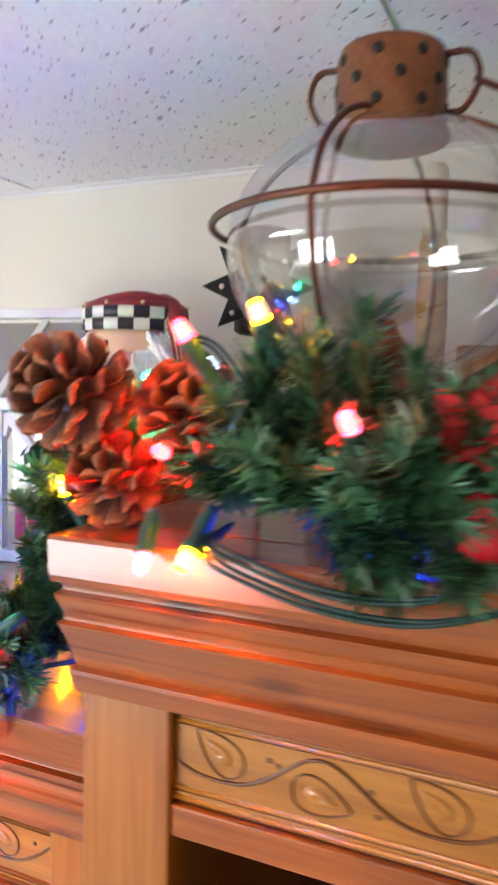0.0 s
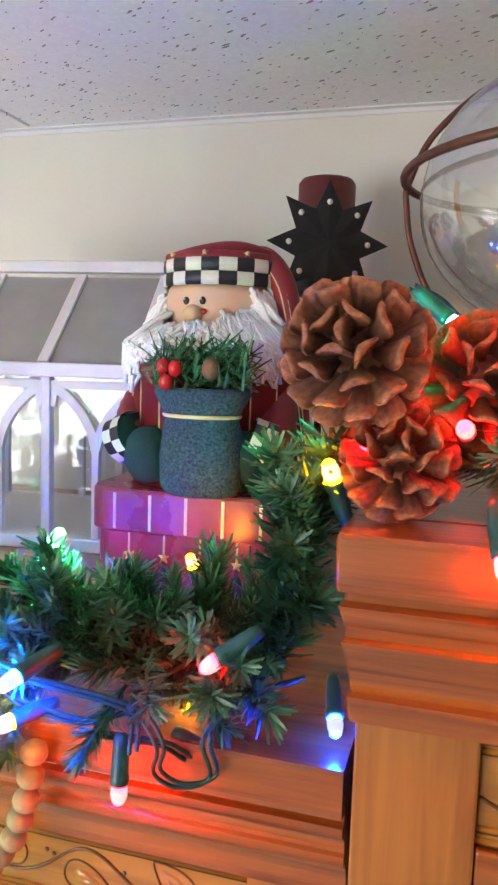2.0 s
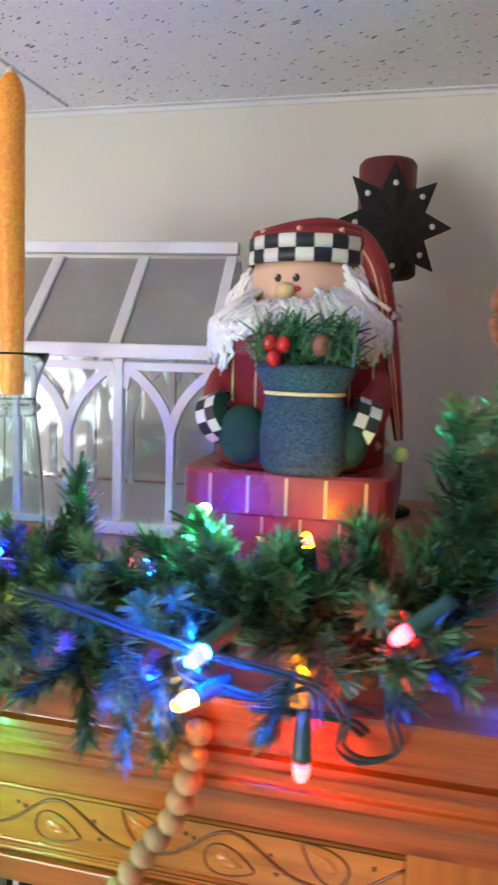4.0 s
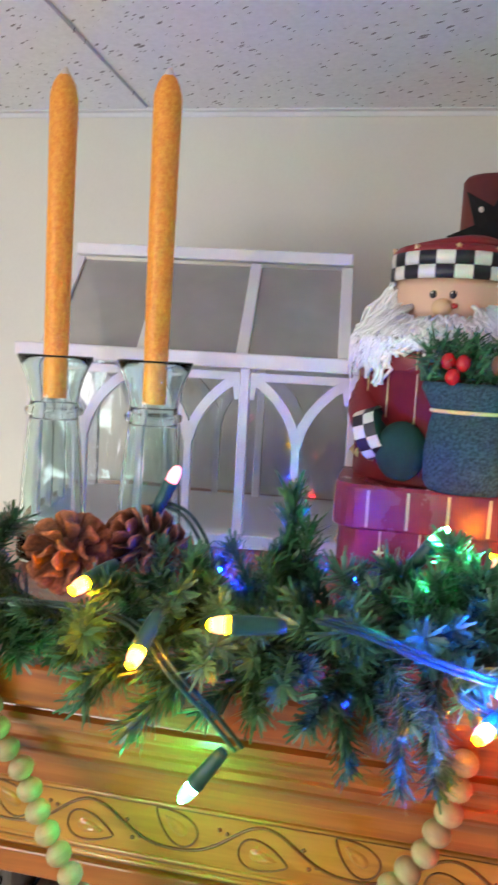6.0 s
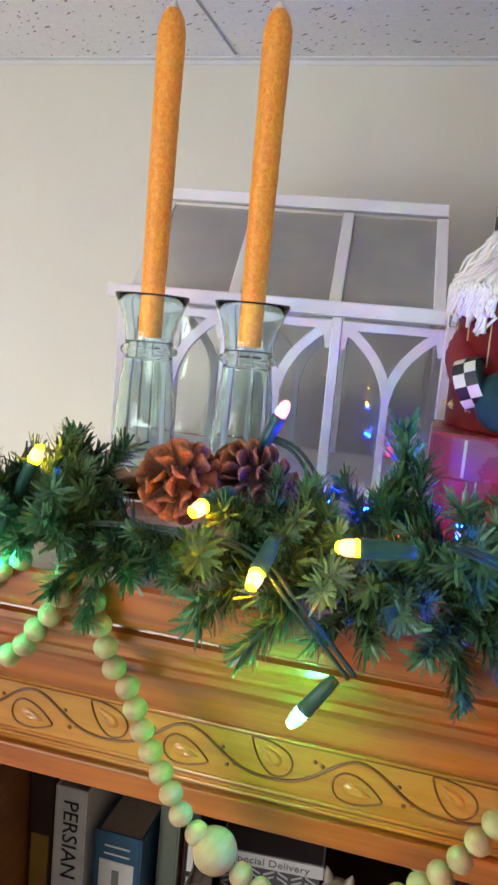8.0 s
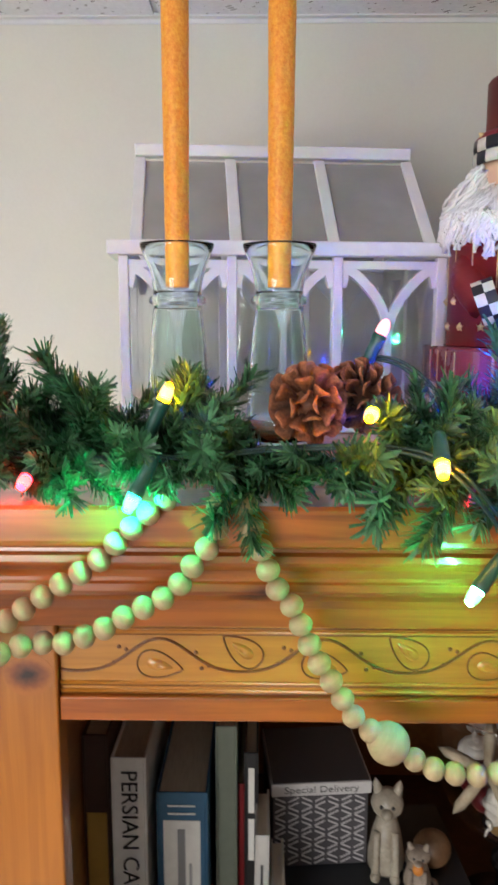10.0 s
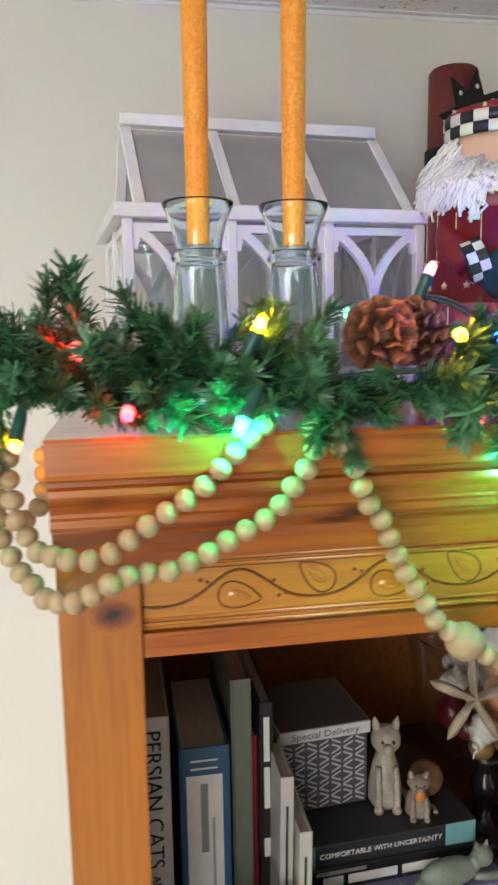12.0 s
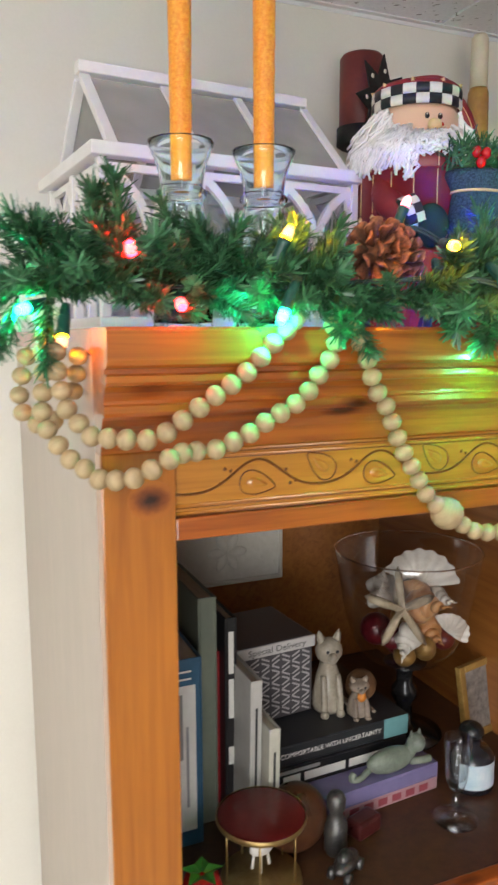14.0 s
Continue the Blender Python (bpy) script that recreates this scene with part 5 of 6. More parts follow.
def figurine():
    """A round-bodied card figurine in a cap, as one mesh."""
    SKIN = material("painted_face_colour", (0.72, 0.46, 0.32), 0.5)
    BLACK = material("black_check_paint", (0.012, 0.012, 0.015), 0.45)
    IVORY = noisy("ivory_check_paint", (0.70, 0.66, 0.56), (0.80, 0.77, 0.68), 30, 0.5)
    YARN = noisy("white_yarn", (0.84, 0.83, 0.80), (0.93, 0.92, 0.90), 90, 0.9, 0.4)
    KNIT = noisy("blue_green_knit", (0.004, 0.02, 0.035), (0.10, 0.19, 0.27), 420, 0.95, 0.9, 0.002)
    MITT = noisy("dark_green_felt", (0.006, 0.03, 0.025), (0.014, 0.055, 0.045), 60, 0.9, 0.4)
    BERRY = noisy("red_berry", (0.45, 0.008, 0.012), (0.62, 0.02, 0.02), 20, 0.25)
    NOSE = material("pale_wood_nose", (0.72, 0.50, 0.28), 0.5)
    mats = [RED_PAPER, SKIN, BLACK, IVORY, YARN, KNIT, MITT, BERRY, GOLD_LINE, NEEDLE, NOSE, CONE]
    vs, fs, ids = [], [], []

    def put(vf, i, m=None):
        n = len(vs)
        for p in vf[0]:
            vs.append(tuple(m @ Vector(p)) if m is not None else tuple(p))
        for q in vf[1]:
            fs.append(tuple(a + n for a in q))
            ids.append(i)

    turn = Matrix.Rotation(radians(-11), 4, "Z")
    rnd = random.Random(8)
    # body drum with lid, striped and starred
    put(lathe([(0.0001, 0), (0.078, 0), (0.079, 0.002), (0.079, 0.098), (0.0815, 0.099), (0.0825, 0.101), (0.0825, 0.126), (0.079, 0.129), (0.0001, 0.13)], 44), 0)
    for k in range(18):
        a = Matrix.Rotation(2 * math.pi * k / 18, 4, "Z")
        put(flat_bar([(0, 0.101), (0, 0.126)], 0.0014, -0.0832, -0.082), 8, a)
        put(flat_bar([(0, 0.052), (0, 0.098)], 0.0012, -0.0797, -0.0785), 8, a)
        for z in (0.02, 0.046):
            put(star_mesh(0.005, 0.0022, 5, 0.001), 8, Matrix.Rotation(2 * math.pi * (k + (0.5 if z < 0.03 else 0)) / 18, 4, "Z") @ Matrix.Translation((0, -0.0792, z)))
    # head, cheeks and nose
    head = Matrix.Translation((0.0, 0.012, 0))
    put(lathe([(0.0001, 0.125), (0.040, 0.126), (0.050, 0.136), (0.053, 0.155), (0.053, 0.178), (0.050, 0.188), (0.0001, 0.19)], 40), 1, head)
    for x in (-0.0085, 0.0085):
        put(ball((x, -0.0525, 0.170), 0.0032, 8, (1, 0.5, 1.15)), 2, head @ turn)
        put(ball((x - 0.0008, -0.0545, 0.1715), 0.001, 6), 3, head @ turn)
    put(ball((0, -0.056, 0.158), 0.0088, 12, (1.0, 0.9, 0.95)), 10, head @ turn)
    put(ball((0.010, -0.0535, 0.160), 0.0035, 8, (1, 0.4, 0.7)), 7, head @ turn)
    # checked band
    n = 22
    for row in range(2):
        for k in range(n):
            cell = [(r, 0.1845 + 0.0125 * (row + b)) for r, b in ((0.0545, 0), (0.0565, 0.04), (0.057, 0.5), (0.0565, 0.96), (0.0545, 1))]
            m = head @ Matrix.Rotation(2 * math.pi * k / n + 0.1, 4, "Z")
            put(lathe(cell, 3, 2 * math.pi / n * 0.985), 2 if (k + row) % 2 else 3, m)
    # cap with a long drape ending in a bell
    put(lathe([(0.054, 0.186), (0.055, 0.2085), (0.0555, 0.211), (0.051, 0.216), (0.036, 0.2185), (0.0001, 0.2195)], 40), 0, head)
    drape = smooth_path([(0.024, 0.0, 0.210), (0.043, -0.006, 0.209), (0.062, -0.014, 0.186), (0.073, -0.022, 0.148), (0.081, -0.026, 0.105), (0.088, -0.024, 0.055), (0.092, -0.024, 0.025)], 5)
    rr = [0.0170 - 0.0130 * (k / (len(drape) - 1)) ** 0.9 for k in range(len(drape))]
    v, f = tube(drape, rr, 14)
    put((v, f), 0, head)
    for s in (-0.35, 0.5):
        line = [q + Vector((0.55 * r * math.sin(s), -r * 1.005 * math.cos(s * 0.9), 0)) for q, r in zip(drape[4:], rr[4:])]
        put(tube(line, 0.0007, 5), 8, head)
    put(ball((0.094, -0.012, 0.012), 0.0075, 10), 8)
    for k in range(9):
        put(star_mesh(0.0032, 0.0014, 5, 0.0008), 8, head @ Matrix.Rotation(2 * math.pi * k / 9, 4, "Z") @ Matrix.Translation((0, -0.0542, 0.2128)) @ Matrix.Rotation(radians(-35), 4, "X"))
    fold = smooth_path([(-0.045, -0.030, 0.211), (-0.01, -0.036, 0.2145), (0.022, -0.026, 0.219), (0.050, -0.010, 0.216)], 5)
    put(tube(fold, [0.003 + 0.0055 * math.sin(math.pi * (k + 1) / (len(fold) + 1)) for k in range(len(fold))], 10), 0, head)
    # yarn beard: a soft mass and loose strands
    lobe = [(0.050, 0.166), (0.0555, 0.161), (0.060, 0.150), (0.066, 0.130), (0.069, 0.112), (0.065, 0.102), (0.054, 0.100)]
    chin = [(0.050, 0.146), (0.0560, 0.144), (0.061, 0.134), (0.065, 0.122), (0.066, 0.114), (0.060, 0.110), (0.052, 0.110)]
    for start, span, prof in ((-206, 72, lobe), (-46, 72, lobe), (-136, 92, chin)):
        put(lathe(prof, 18, radians(span)), 4, head @ turn @ Matrix.Rotation(radians(start), 4, "Z"))
    for k in range(950):
        a = radians(rnd.uniform(-118, 118))
        if abs(a) < radians(24) and rnd.random() < 0.25:
            continue
        z0 = rnd.uniform(0.146, 0.160) if abs(a) < 1.0 else rnd.uniform(0.150, 0.184)
        r0 = 0.054
        if abs(a) < 0.5:
            z0 = rnd.uniform(0.138, 0.150)
        ln = rnd.uniform(0.026, 0.056) if abs(a) > 0.35 else rnd.uniform(0.018, 0.030)
        flare = rnd.uniform(0.004, 0.034)
        pts = []
        for i in range(6):
            t = i / 5
            aa = a + rnd.uniform(-0.07, 0.07) + 0.22 * a * t
            r = r0 + flare * t + 0.006 * math.sin(t * 9 + k) * 0.4
            push = min(1.0, max(0.0, (0.160 - (z0 - ln * t)) / 0.030))
            r = max(r, r0 + (0.0842 + 0.012 * math.cos(aa) - r0) * push + 0.0015 * math.sin(5 * t + k))
            pts.append((r * math.sin(aa), -r * math.cos(aa), z0 - ln * t + rnd.uniform(-0.0015, 0.0015)))
        put(tube(pts, 0.0019, 5), 4, head @ turn)
    # knitted sack with a fold and cord
    sack = Matrix.Translation((0.018, -0.090, 0.0)) @ Matrix.Diagonal((0.92, 0.9, 1.12, 1))
    put(lathe([(0.0001, 0.0), (0.030, 0.001), (0.035, 0.008), (0.036, 0.03), (0.033, 0.052), (0.031, 0.060), (0.034, 0.066), (0.041, 0.078), (0.040, 0.083), (0.033, 0.080), (0.0001, 0.07)], 30), 5, sack @ Matrix.Diagonal((1.1, 0.82, 1, 1)))
    put(tube([(0.0348 * math.cos(2 * math.pi * k / 24) * 1.02, 0.0262 * math.sin(2 * math.pi * k / 24) * 1.04, 0.0615) for k in range(25)], 0.0016, 6), 8, sack)
    # greenery, berries and a small cone over the sack
    for k in range(520):
        o = Vector((rnd.uniform(-0.046, 0.046), rnd.uniform(-0.022, 0.016), 0.082 + rnd.uniform(0, 0.030)))
        d = Vector((rnd.uniform(-1, 1), rnd.uniform(-1, 0.2), rnd.uniform(-0.3, 1))).normalized() * rnd.uniform(0.012, 0.024)
        w = d.cross(Vector((0.3, 0.5, 0.8))).normalized() * 0.0013
        put(([o - w, o + w, o + d + w * 0.4, o + d - w * 0.4], [(0, 1, 2, 3)]), 9, sack)
    for x, y, z in ((-0.026, -0.030, 0.098), (-0.014, -0.033, 0.097), (-0.022, -0.034, 0.087)):
        put(ball((x, y, z), 0.0062, 10), 7, sack)
    put(ball((0.017, -0.028, 0.097), 0.008, 8), 11, sack)
    # sleeves, checked cuffs and mittens
    for s in (-1, 1):
        arm = smooth_path([(s * 0.056, -0.012, 0.092), (s * 0.068, -0.030, 0.066), (s * 0.066 + (0.008 if s < 0 else -0.004), -0.056, 0.042)], 5)
        put(tube(arm, [0.018] * len(arm), 14), 0)
        q = Matrix.Translation((s * 0.078 + (0.010 if s < 0 else -0.008), -0.064, 0.040)) @ Matrix.Rotation(radians(s * -68), 4, "Y") @ Matrix.Rotation(radians(18), 4, "X")
        for row in range(2):
            for k in range(12):
                put(lathe([(0.0225, 0.010 * row), (0.0225, 0.010 * row + 0.0098)], 2, 2 * math.pi / 12 * 0.98), 2 if (k + row) % 2 else 3, q @ Matrix.Rotation(2 * math.pi * k / 12, 4, "Z"))
        put(lathe([(0.0001, 0.018), (0.020, 0.019), (0.0205, 0.0), (0.0001, 0.001)], 20), 6, q)
        put(ball((s * 0.046 + (0.010 if s < 0 else 0.004), -0.076, 0.030), 0.023, 14, (0.95, 0.85, 1.15)), 6)
    ob = part("figurine", data("figurine", vs, fs, mats, ids), None, "", Matrix.Translation((-0.459, 0.668, TOP + 0.0924)) @ Matrix.Diagonal((1, 1, 0.97, 1)))
    tagged(ob, "red card figurine with white yarn beard and checked cap", "figurine")


figurine()


# ---- inside the bookcase ----
PAPER = noisy("book_pages", (0.55, 0.48, 0.36), (0.70, 0.63, 0.50), 40, 0.9, 0.4, stretch=(14, 1, 1))
INK = material("dark_print", (0.02, 0.02, 0.022), 0.6)
PALE_INK = material("pale_print", (0.75, 0.73, 0.68), 0.6)


def cover(name, colour, rough=0.45):
    return noisy(name, [c * 0.75 for c in colour], colour, 12, rough, 0.1)


def book(label, at, size, mat, lean=0.0, yaw=0.0, flat=False, extras=()):
    """A bound book standing spine forward (or lying flat): width x, depth y, height z."""
    w, d, h = size
    ob = empty("book", label, "book", at)
    ob.rotation_euler = (0, radians(lean), radians(yaw))
    t = min(0.0025, w * 0.16)
    if flat:
        spec = (((0, 0, 0), (w, d, t)), ((0, 0, h - t), (w, d, h)), ((0, 0, t), (w, t, h - t)), ((0.003, t, t), (w - 0.003, d - 0.004, h - t)))
    else:
        spec = (((0, 0, 0), (t, d, h)), ((w - t, 0, 0), (w, d, h)), ((t, 0, 0), (w - t, t, h)), ((t, t, 0.003), (w - t, d - 0.004, h - 0.004)))
    for name, (lo, hi), m in zip(("board", "board", "spine", "page_block"), spec, (mat, mat, mat, PAPER)):
        part(name, block(name, lo, hi, m, 0.0006 if name != "page_block" else 0, 1), ob)
    for kind, *a in extras:
        if kind == "panel":
            lo, hi, m = a
            part("label_panel", block("label_panel", (lo[0], -0.0006, lo[1]), (hi[0], 0.0003, hi[1]), m, 0), ob)
        elif kind == "bar":
            lo, hi, m = a
            part("print_bar", block("print_bar", (lo[0], -0.0011, lo[1]), (hi[0], -0.0005, hi[1]), m, 0), ob)
        elif kind == "text":
            text, size_, mid, angle, m = a
            me = words(text, size_, m)
            part("lettering", me, ob, "", Matrix.Translation((mid[0], -0.0011, mid[1])) @ Matrix.Rotation(radians(90), 4, "X") @ Matrix.Rotation(radians(angle), 4, "Z"))
    return ob


S = SHELF + 0.0003
book("brown and ochre hardback book standing on the shelf", (-0.9135, 0.60, S), (0.027, 0.16, 0.298), cover("dark_brown_cover", (0.06, 0.025, 0.018)), extras=[("panel", (0.003, 0.03), (0.024, 0.21), cover("ochre_cover", (0.42, 0.25, 0.05)))])
book("white hardback book with a black title, standing on the shelf", (-0.8845, 0.600, S), (0.037, 0.17, 0.273), cover("white_cover", (0.88, 0.87, 0.84)),
     extras=[("text", "PERSIAN CATS", 0.0245, (0.0185, 0.180), -90, INK), ("text", "AND OTHER", 0.013, (0.0185, 0.055), -90, INK)])
book("blue hardback book with a white spine panel", (-0.838, 0.603, S), (0.054, 0.17, 0.232), cover("blue_cover", (0.035, 0.12, 0.22)),
     extras=[("panel", (0.007, 0.02), (0.046, 0.20), cover("cream_panel", (0.86, 0.84, 0.79))), ("bar", (0.012, 0.207), (0.041, 0.209), PALE_INK), ("bar", (0.012, 0.216), (0.041, 0.218), PALE_INK),
             ("bar", (0.022, 0.11), (0.030, 0.19), material("gray_print", (0.25, 0.25, 0.25), 0.6)), ("bar", (0.034, 0.05), (0.037, 0.15), material("gray_print_b", (0.35, 0.35, 0.35), 0.6))])
book("tall gray-green book standing on the shelf", (-0.7775, 0.634, S), (0.0235, 0.19, 0.289), cover("gray_green_cover", (0.19, 0.215, 0.165)))
book("red paperback book between dark books", (-0.7535, 0.645, S), (0.007, 0.17, 0.215), cover("red_cover", (0.30, 0.015, 0.02)))
book("black hardback book with pale lettering bars", (-0.7462, 0.628, S), (0.0155, 0.18, 0.262), cover("black_cover", (0.018, 0.017, 0.018)),
     extras=[("bar", (0.0045, 0.135), (0.011, 0.185), PALE_INK), ("bar", (0.0045, 0.192), (0.011, 0.245), PALE_INK), ("bar", (0.004, 0.075), (0.0115, 0.098), PALE_INK)])
book("thin pale gray book leaning beside the box", (-0.737, 0.577, S), (0.0145, 0.078, 0.203), cover("pale_gray_cover", (0.55, 0.53, 0.49)), lean=1.0, extras=[("bar", (0.006, 0.05), (0.0085, 0.17), INK)])
book("small cream book leaning beside the box", (-0.7195, 0.562, S), (0.014, 0.085, 0.148), cover("cream_cover", (0.62, 0.60, 0.50)), lean=1.0, extras=[("bar", (0.0055, 0.03), (0.008, 0.12), INK)])
book("pink patterned book at the bottom of a stack", (-0.668, 0.566, S), (0.205, 0.15, 0.017), cover("pink_cover", (0.50, 0.28, 0.30)), yaw=5, flat=True, extras=[("bar", (0.02 + 0.022 * k, 0.004), (0.034 + 0.022 * k, 0.013), material("dark_pink_print", (0.30, 0.06, 0.08), 0.5)) for k in range(8)])
book("lavender book in a stack of books", (-0.672, 0.564, S + 0.0175), (0.208, 0.15, 0.021), cover("lavender_cover", (0.21, 0.175, 0.34)), yaw=5, flat=True)
book("black book with bold pale lettering bars in a stack", (-0.698, 0.603, S + 0.039), (0.205, 0.17, 0.029), cover("black_gloss_cover", (0.012, 0.012, 0.013), 0.3), yaw=3, flat=True,
     extras=[("bar", (0.018, 0.006), (0.042, 0.017), PALE_INK), ("bar", (0.048, 0.006), (0.108, 0.017), PALE_INK), ("bar", (0.114, 0.006), (0.160, 0.017), PALE_INK), ("bar", (0.010, 0.020), (0.07, 0.0245), material("dim_print", (0.30, 0.30, 0.30), 0.5))])
book("dark teal book with a small pale title in a stack", (-0.703, 0.604, S + 0.0685), (0.213, 0.17, 0.027), cover("charcoal_cover", (0.02, 0.022, 0.025)), yaw=3, flat=True,
     extras=[("panel", (0.0, 0.0), (0.014, 0.027), cover("teal_band", (0.12, 0.30, 0.31))), ("panel", (0.174, 0.0), (0.212, 0.027), cover("teal_band_b", (0.16, 0.36, 0.37))),
             ("text", "COMFORTABLE WITH UNCERTAINTY", 0.0088, (0.094, 0.0135), 0, PALE_INK)])
STACK = S + 0.096

# patterned keepsake box
kb = empty("keepsake_box", "gray and white patterned card box with a pale lid rim", "box", (-0.7155, 0.664, STACK))
kb.rotation_euler.z = radians(5)
kb.scale = (1.07, 1.0, 0.92)
part("body", block("body", (0.001, 0.001, 0), (0.104, 0.115, 0.098), material("dark_gray_card", (0.06, 0.055, 0.06), 0.6), 0.001), kb)
lid = part("lid", block("lid", (-0.001, -0.002, 0.0985), (0.107, 0.118, 0.115), noisy("pale_lid_card", (0.45, 0.43, 0.42), (0.55, 0.53, 0.52), 20, 0.6), 0.001), kb, "pale card lid")
part("lid_top", block("lid_top", (0.001, 0.0, 0.1152), (0.105, 0.116, 0.116), material("dark_lid_top", (0.07, 0.065, 0.07), 0.5), 0), lid)
part("lettering", words("Special Delivery", 0.0125, material("soft_gray_print", (0.10, 0.095, 0.095), 0.6)), lid, "", Matrix.Translation((0.053, -0.0023, 0.1068)) @ Matrix.Rotation(radians(90), 4, "X"))
pat_v, pat_f = [], []
for i in range(7):
    for j in range(14):
        x, z = 0.009 + 0.0143 * i, 0.005 + 0.0066 * j
        for s in (-1, 1):
            a = s if (i + j // 2) % 2 else -s
            n = len(pat_v)
            pat_v += [(x, 0, z), (x + s * 0.0055, 0, z + 0.003 * a), (x + s * 0.0055, 0, z + 0.003 * a + 0.0028), (x, 0, z + 0.0028)]
            pat_f.append((n, n + 1, n + 2, n + 3) if s > 0 else (n + 3, n + 2, n + 1, n))
part("printed_pattern", data("printed_pattern", pat_v, pat_f, material("pale_pattern_print", (0.40, 0.38, 0.38), 0.6), smooth=False), kb, "", Matrix.Translation((0, 0.0004, 0)))


def cat(at, h, mat, slim=1.0, bib=None, yaw=0.0):
    """A small seated cat ornament, as one mesh."""
    bits = [lathe([(0.0001, 0), (0.16, 0.0), (0.19, 0.05), (0.19, 0.2), (0.15, 0.42), (0.10, 0.58), (0.0001, 0.62)], 18), ball((0, -0.03, 0.74), 0.17, 12, (1, 0.9, 0.92))]
    for s in (-1, 1):
        bits.append(tube([(s * 0.09, -0.02, 0.84), (s * 0.12, -0.02, 0.93), (s * 0.13, -0.02, 0.99)], [0.06, 0.04, 0.004], 8))
        bits.append(tube(smooth_path([(s * 0.09, -0.10, 0.46), (s * 0.10, -0.17, 0.25), (s * 0.10, -0.19, 0.03)], 4), 0.045, 8))
        bits.append(ball((s * 0.10, -0.21, 0.03), 0.055, 8))
    bits.append(ball((0, -0.18, 0.70), 0.065, 8))
    bits.append(tube(smooth_path([(0.1, 0.14, 0.05), (0.24, 0.10, 0.05), (0.26, -0.06, 0.05)], 4), 0.035, 8))
    v, f = join(*bits)
    ids = [0] * len(f)
    eyes = [ball((s * 0.06, -0.172, 0.77), 0.02, 6) for s in (-1, 1)]
    n = len(v)
    ev, ef = join(*eyes)
    v += ev
    f += [tuple(i + n for i in q) for q in ef]
    ids += [1] * len(ef)
    if bib:
        n = len(v)
        ev, ef = ball((0, -0.17, 0.55), 0.11, 8, (0.7, 0.5, 1.2))
        v += ev
        f += [tuple(i + n for i in q) for q in ef]
        ids += [2] * len(ef)
    v = [(a * h * slim, b * h * slim, c * h) for a, b, c in v]
    ob = part("cat_ornament", data("cat_ornament", v, f, [mat, INK, bib or INK], ids), None, "", Matrix.Translation(at) @ Matrix.Rotation(radians(yaw), 4, "Z"))
    return ob


tagged(cat((-0.584, 0.668, STACK), 0.114, noisy("cream_glaze", (0.22, 0.185, 0.14), (0.44, 0.39, 0.31), 30, 0.35), slim=0.95, yaw=-10), "cream ceramic cat ornament sitting on stacked books", "ornament")
tagged(cat((-0.553, 0.640, STACK), 0.055, noisy("gray_brown_fur_paint", (0.16, 0.12, 0.09), (0.34, 0.28, 0.22), 60, 0.6), slim=1.45, bib=noisy("orange_bib", (0.5, 0.16, 0.02), (0.66, 0.27, 0.05), 30, 0.5), yaw=-12), "small gray-brown cat ornament with an orange bib", "ornament")
ob = part("brown_ornament", data("brown_ornament", *ball((0, 0, 0.022), 0.022, 12, (1, 0.9, 1)), noisy("brown_glaze", (0.10, 0.05, 0.025), (0.24, 0.13, 0.06), 30, 0.4)), None, "", Matrix.Translation((-0.530, 0.672, STACK)))
tagged(ob, "round brown glazed ornament on the stacked books", "ornament")
ob = part("lying_cat_sculpture", data("lying_cat_sculpture", *join(ball((0, 0, 0.016), 0.016, 12, (2.3, 0.9, 1.0)), ball((0.040, -0.002, 0.030), 0.012, 10), tube(smooth_path([(0.028, 0, 0.018), (0.036, 0, 0.026), (0.040, 0, 0.032)], 3), 0.009, 8),
     tube([(0.034, 0, 0.038), (0.033, 0, 0.047)], [0.004, 0.0006], 6), tube([(0.045, 0, 0.038), (0.047, 0, 0.047)], [0.004, 0.0006], 6), tube(smooth_path([(0.03, -0.004, 0.008), (0.05, -0.006, 0.005), (0.06, -0.006, 0.005)], 4), 0.005, 8),
     tube(smooth_path([(-0.032, 0, 0.012), (-0.052, -0.004, 0.006), (-0.064, -0.004, 0.010), (-0.060, -0.004, 0.017)], 4), 0.004, 8)), noisy("gray_green_stone", (0.13, 0.15, 0.12), (0.26, 0.29, 0.24), 40, 0.5, 0.3)), None, "",
     Matrix.Translation((-0.535, 0.588, S + 0.0388)) @ Matrix.Rotation(radians(5), 4, "Z"))
tagged(ob, "gray-green stone lying cat sculpture on the lavender book", "sculpture")


# goblet vase of shells
GX, GY = -0.425, 0.720

def goblet():
    ob = empty("goblet_vase", "large clear glass goblet on a black stem, filled with shells", "vase", (GX, GY, S))
    ob.scale = (1.06, 1.06, 0.975)
    part("stem", data("stem", *lathe([(0.0001, 0), (0.052, 0), (0.054, 0.004), (0.030, 0.012), (0.013, 0.022), (0.011, 0.05), (0.018, 0.062), (0.018, 0.074), (0.011, 0.084), (0.012, 0.104), (0.030, 0.116), (0.0001, 0.117)], 30), material("black_gloss_stem", (0.012, 0.012, 0.013), 0.2)), ob, "black turned stem and foot")
    prof = [(0.0001, 0.118), (0.034, 0.119), (0.058, 0.130), (0.074, 0.155), (0.084, 0.19), (0.092, 0.235), (0.099, 0.280), (0.1005, 0.292), (0.0995, 0.294)]
    part("bowl", data("bowl", *lathe(prof, 48), pane_glass("goblet_glass", (0.93, 0.93, 0.93), 0.09)), ob, "clear glass bowl")
    part("rim", data("rim", *tube([(0.1 * math.cos(2 * math.pi * k / 60), 0.1 * math.sin(2 * math.pi * k / 60), 0.293) for k in range(61)], 0.0011, 6, False), CLEAR), ob)


goblet()


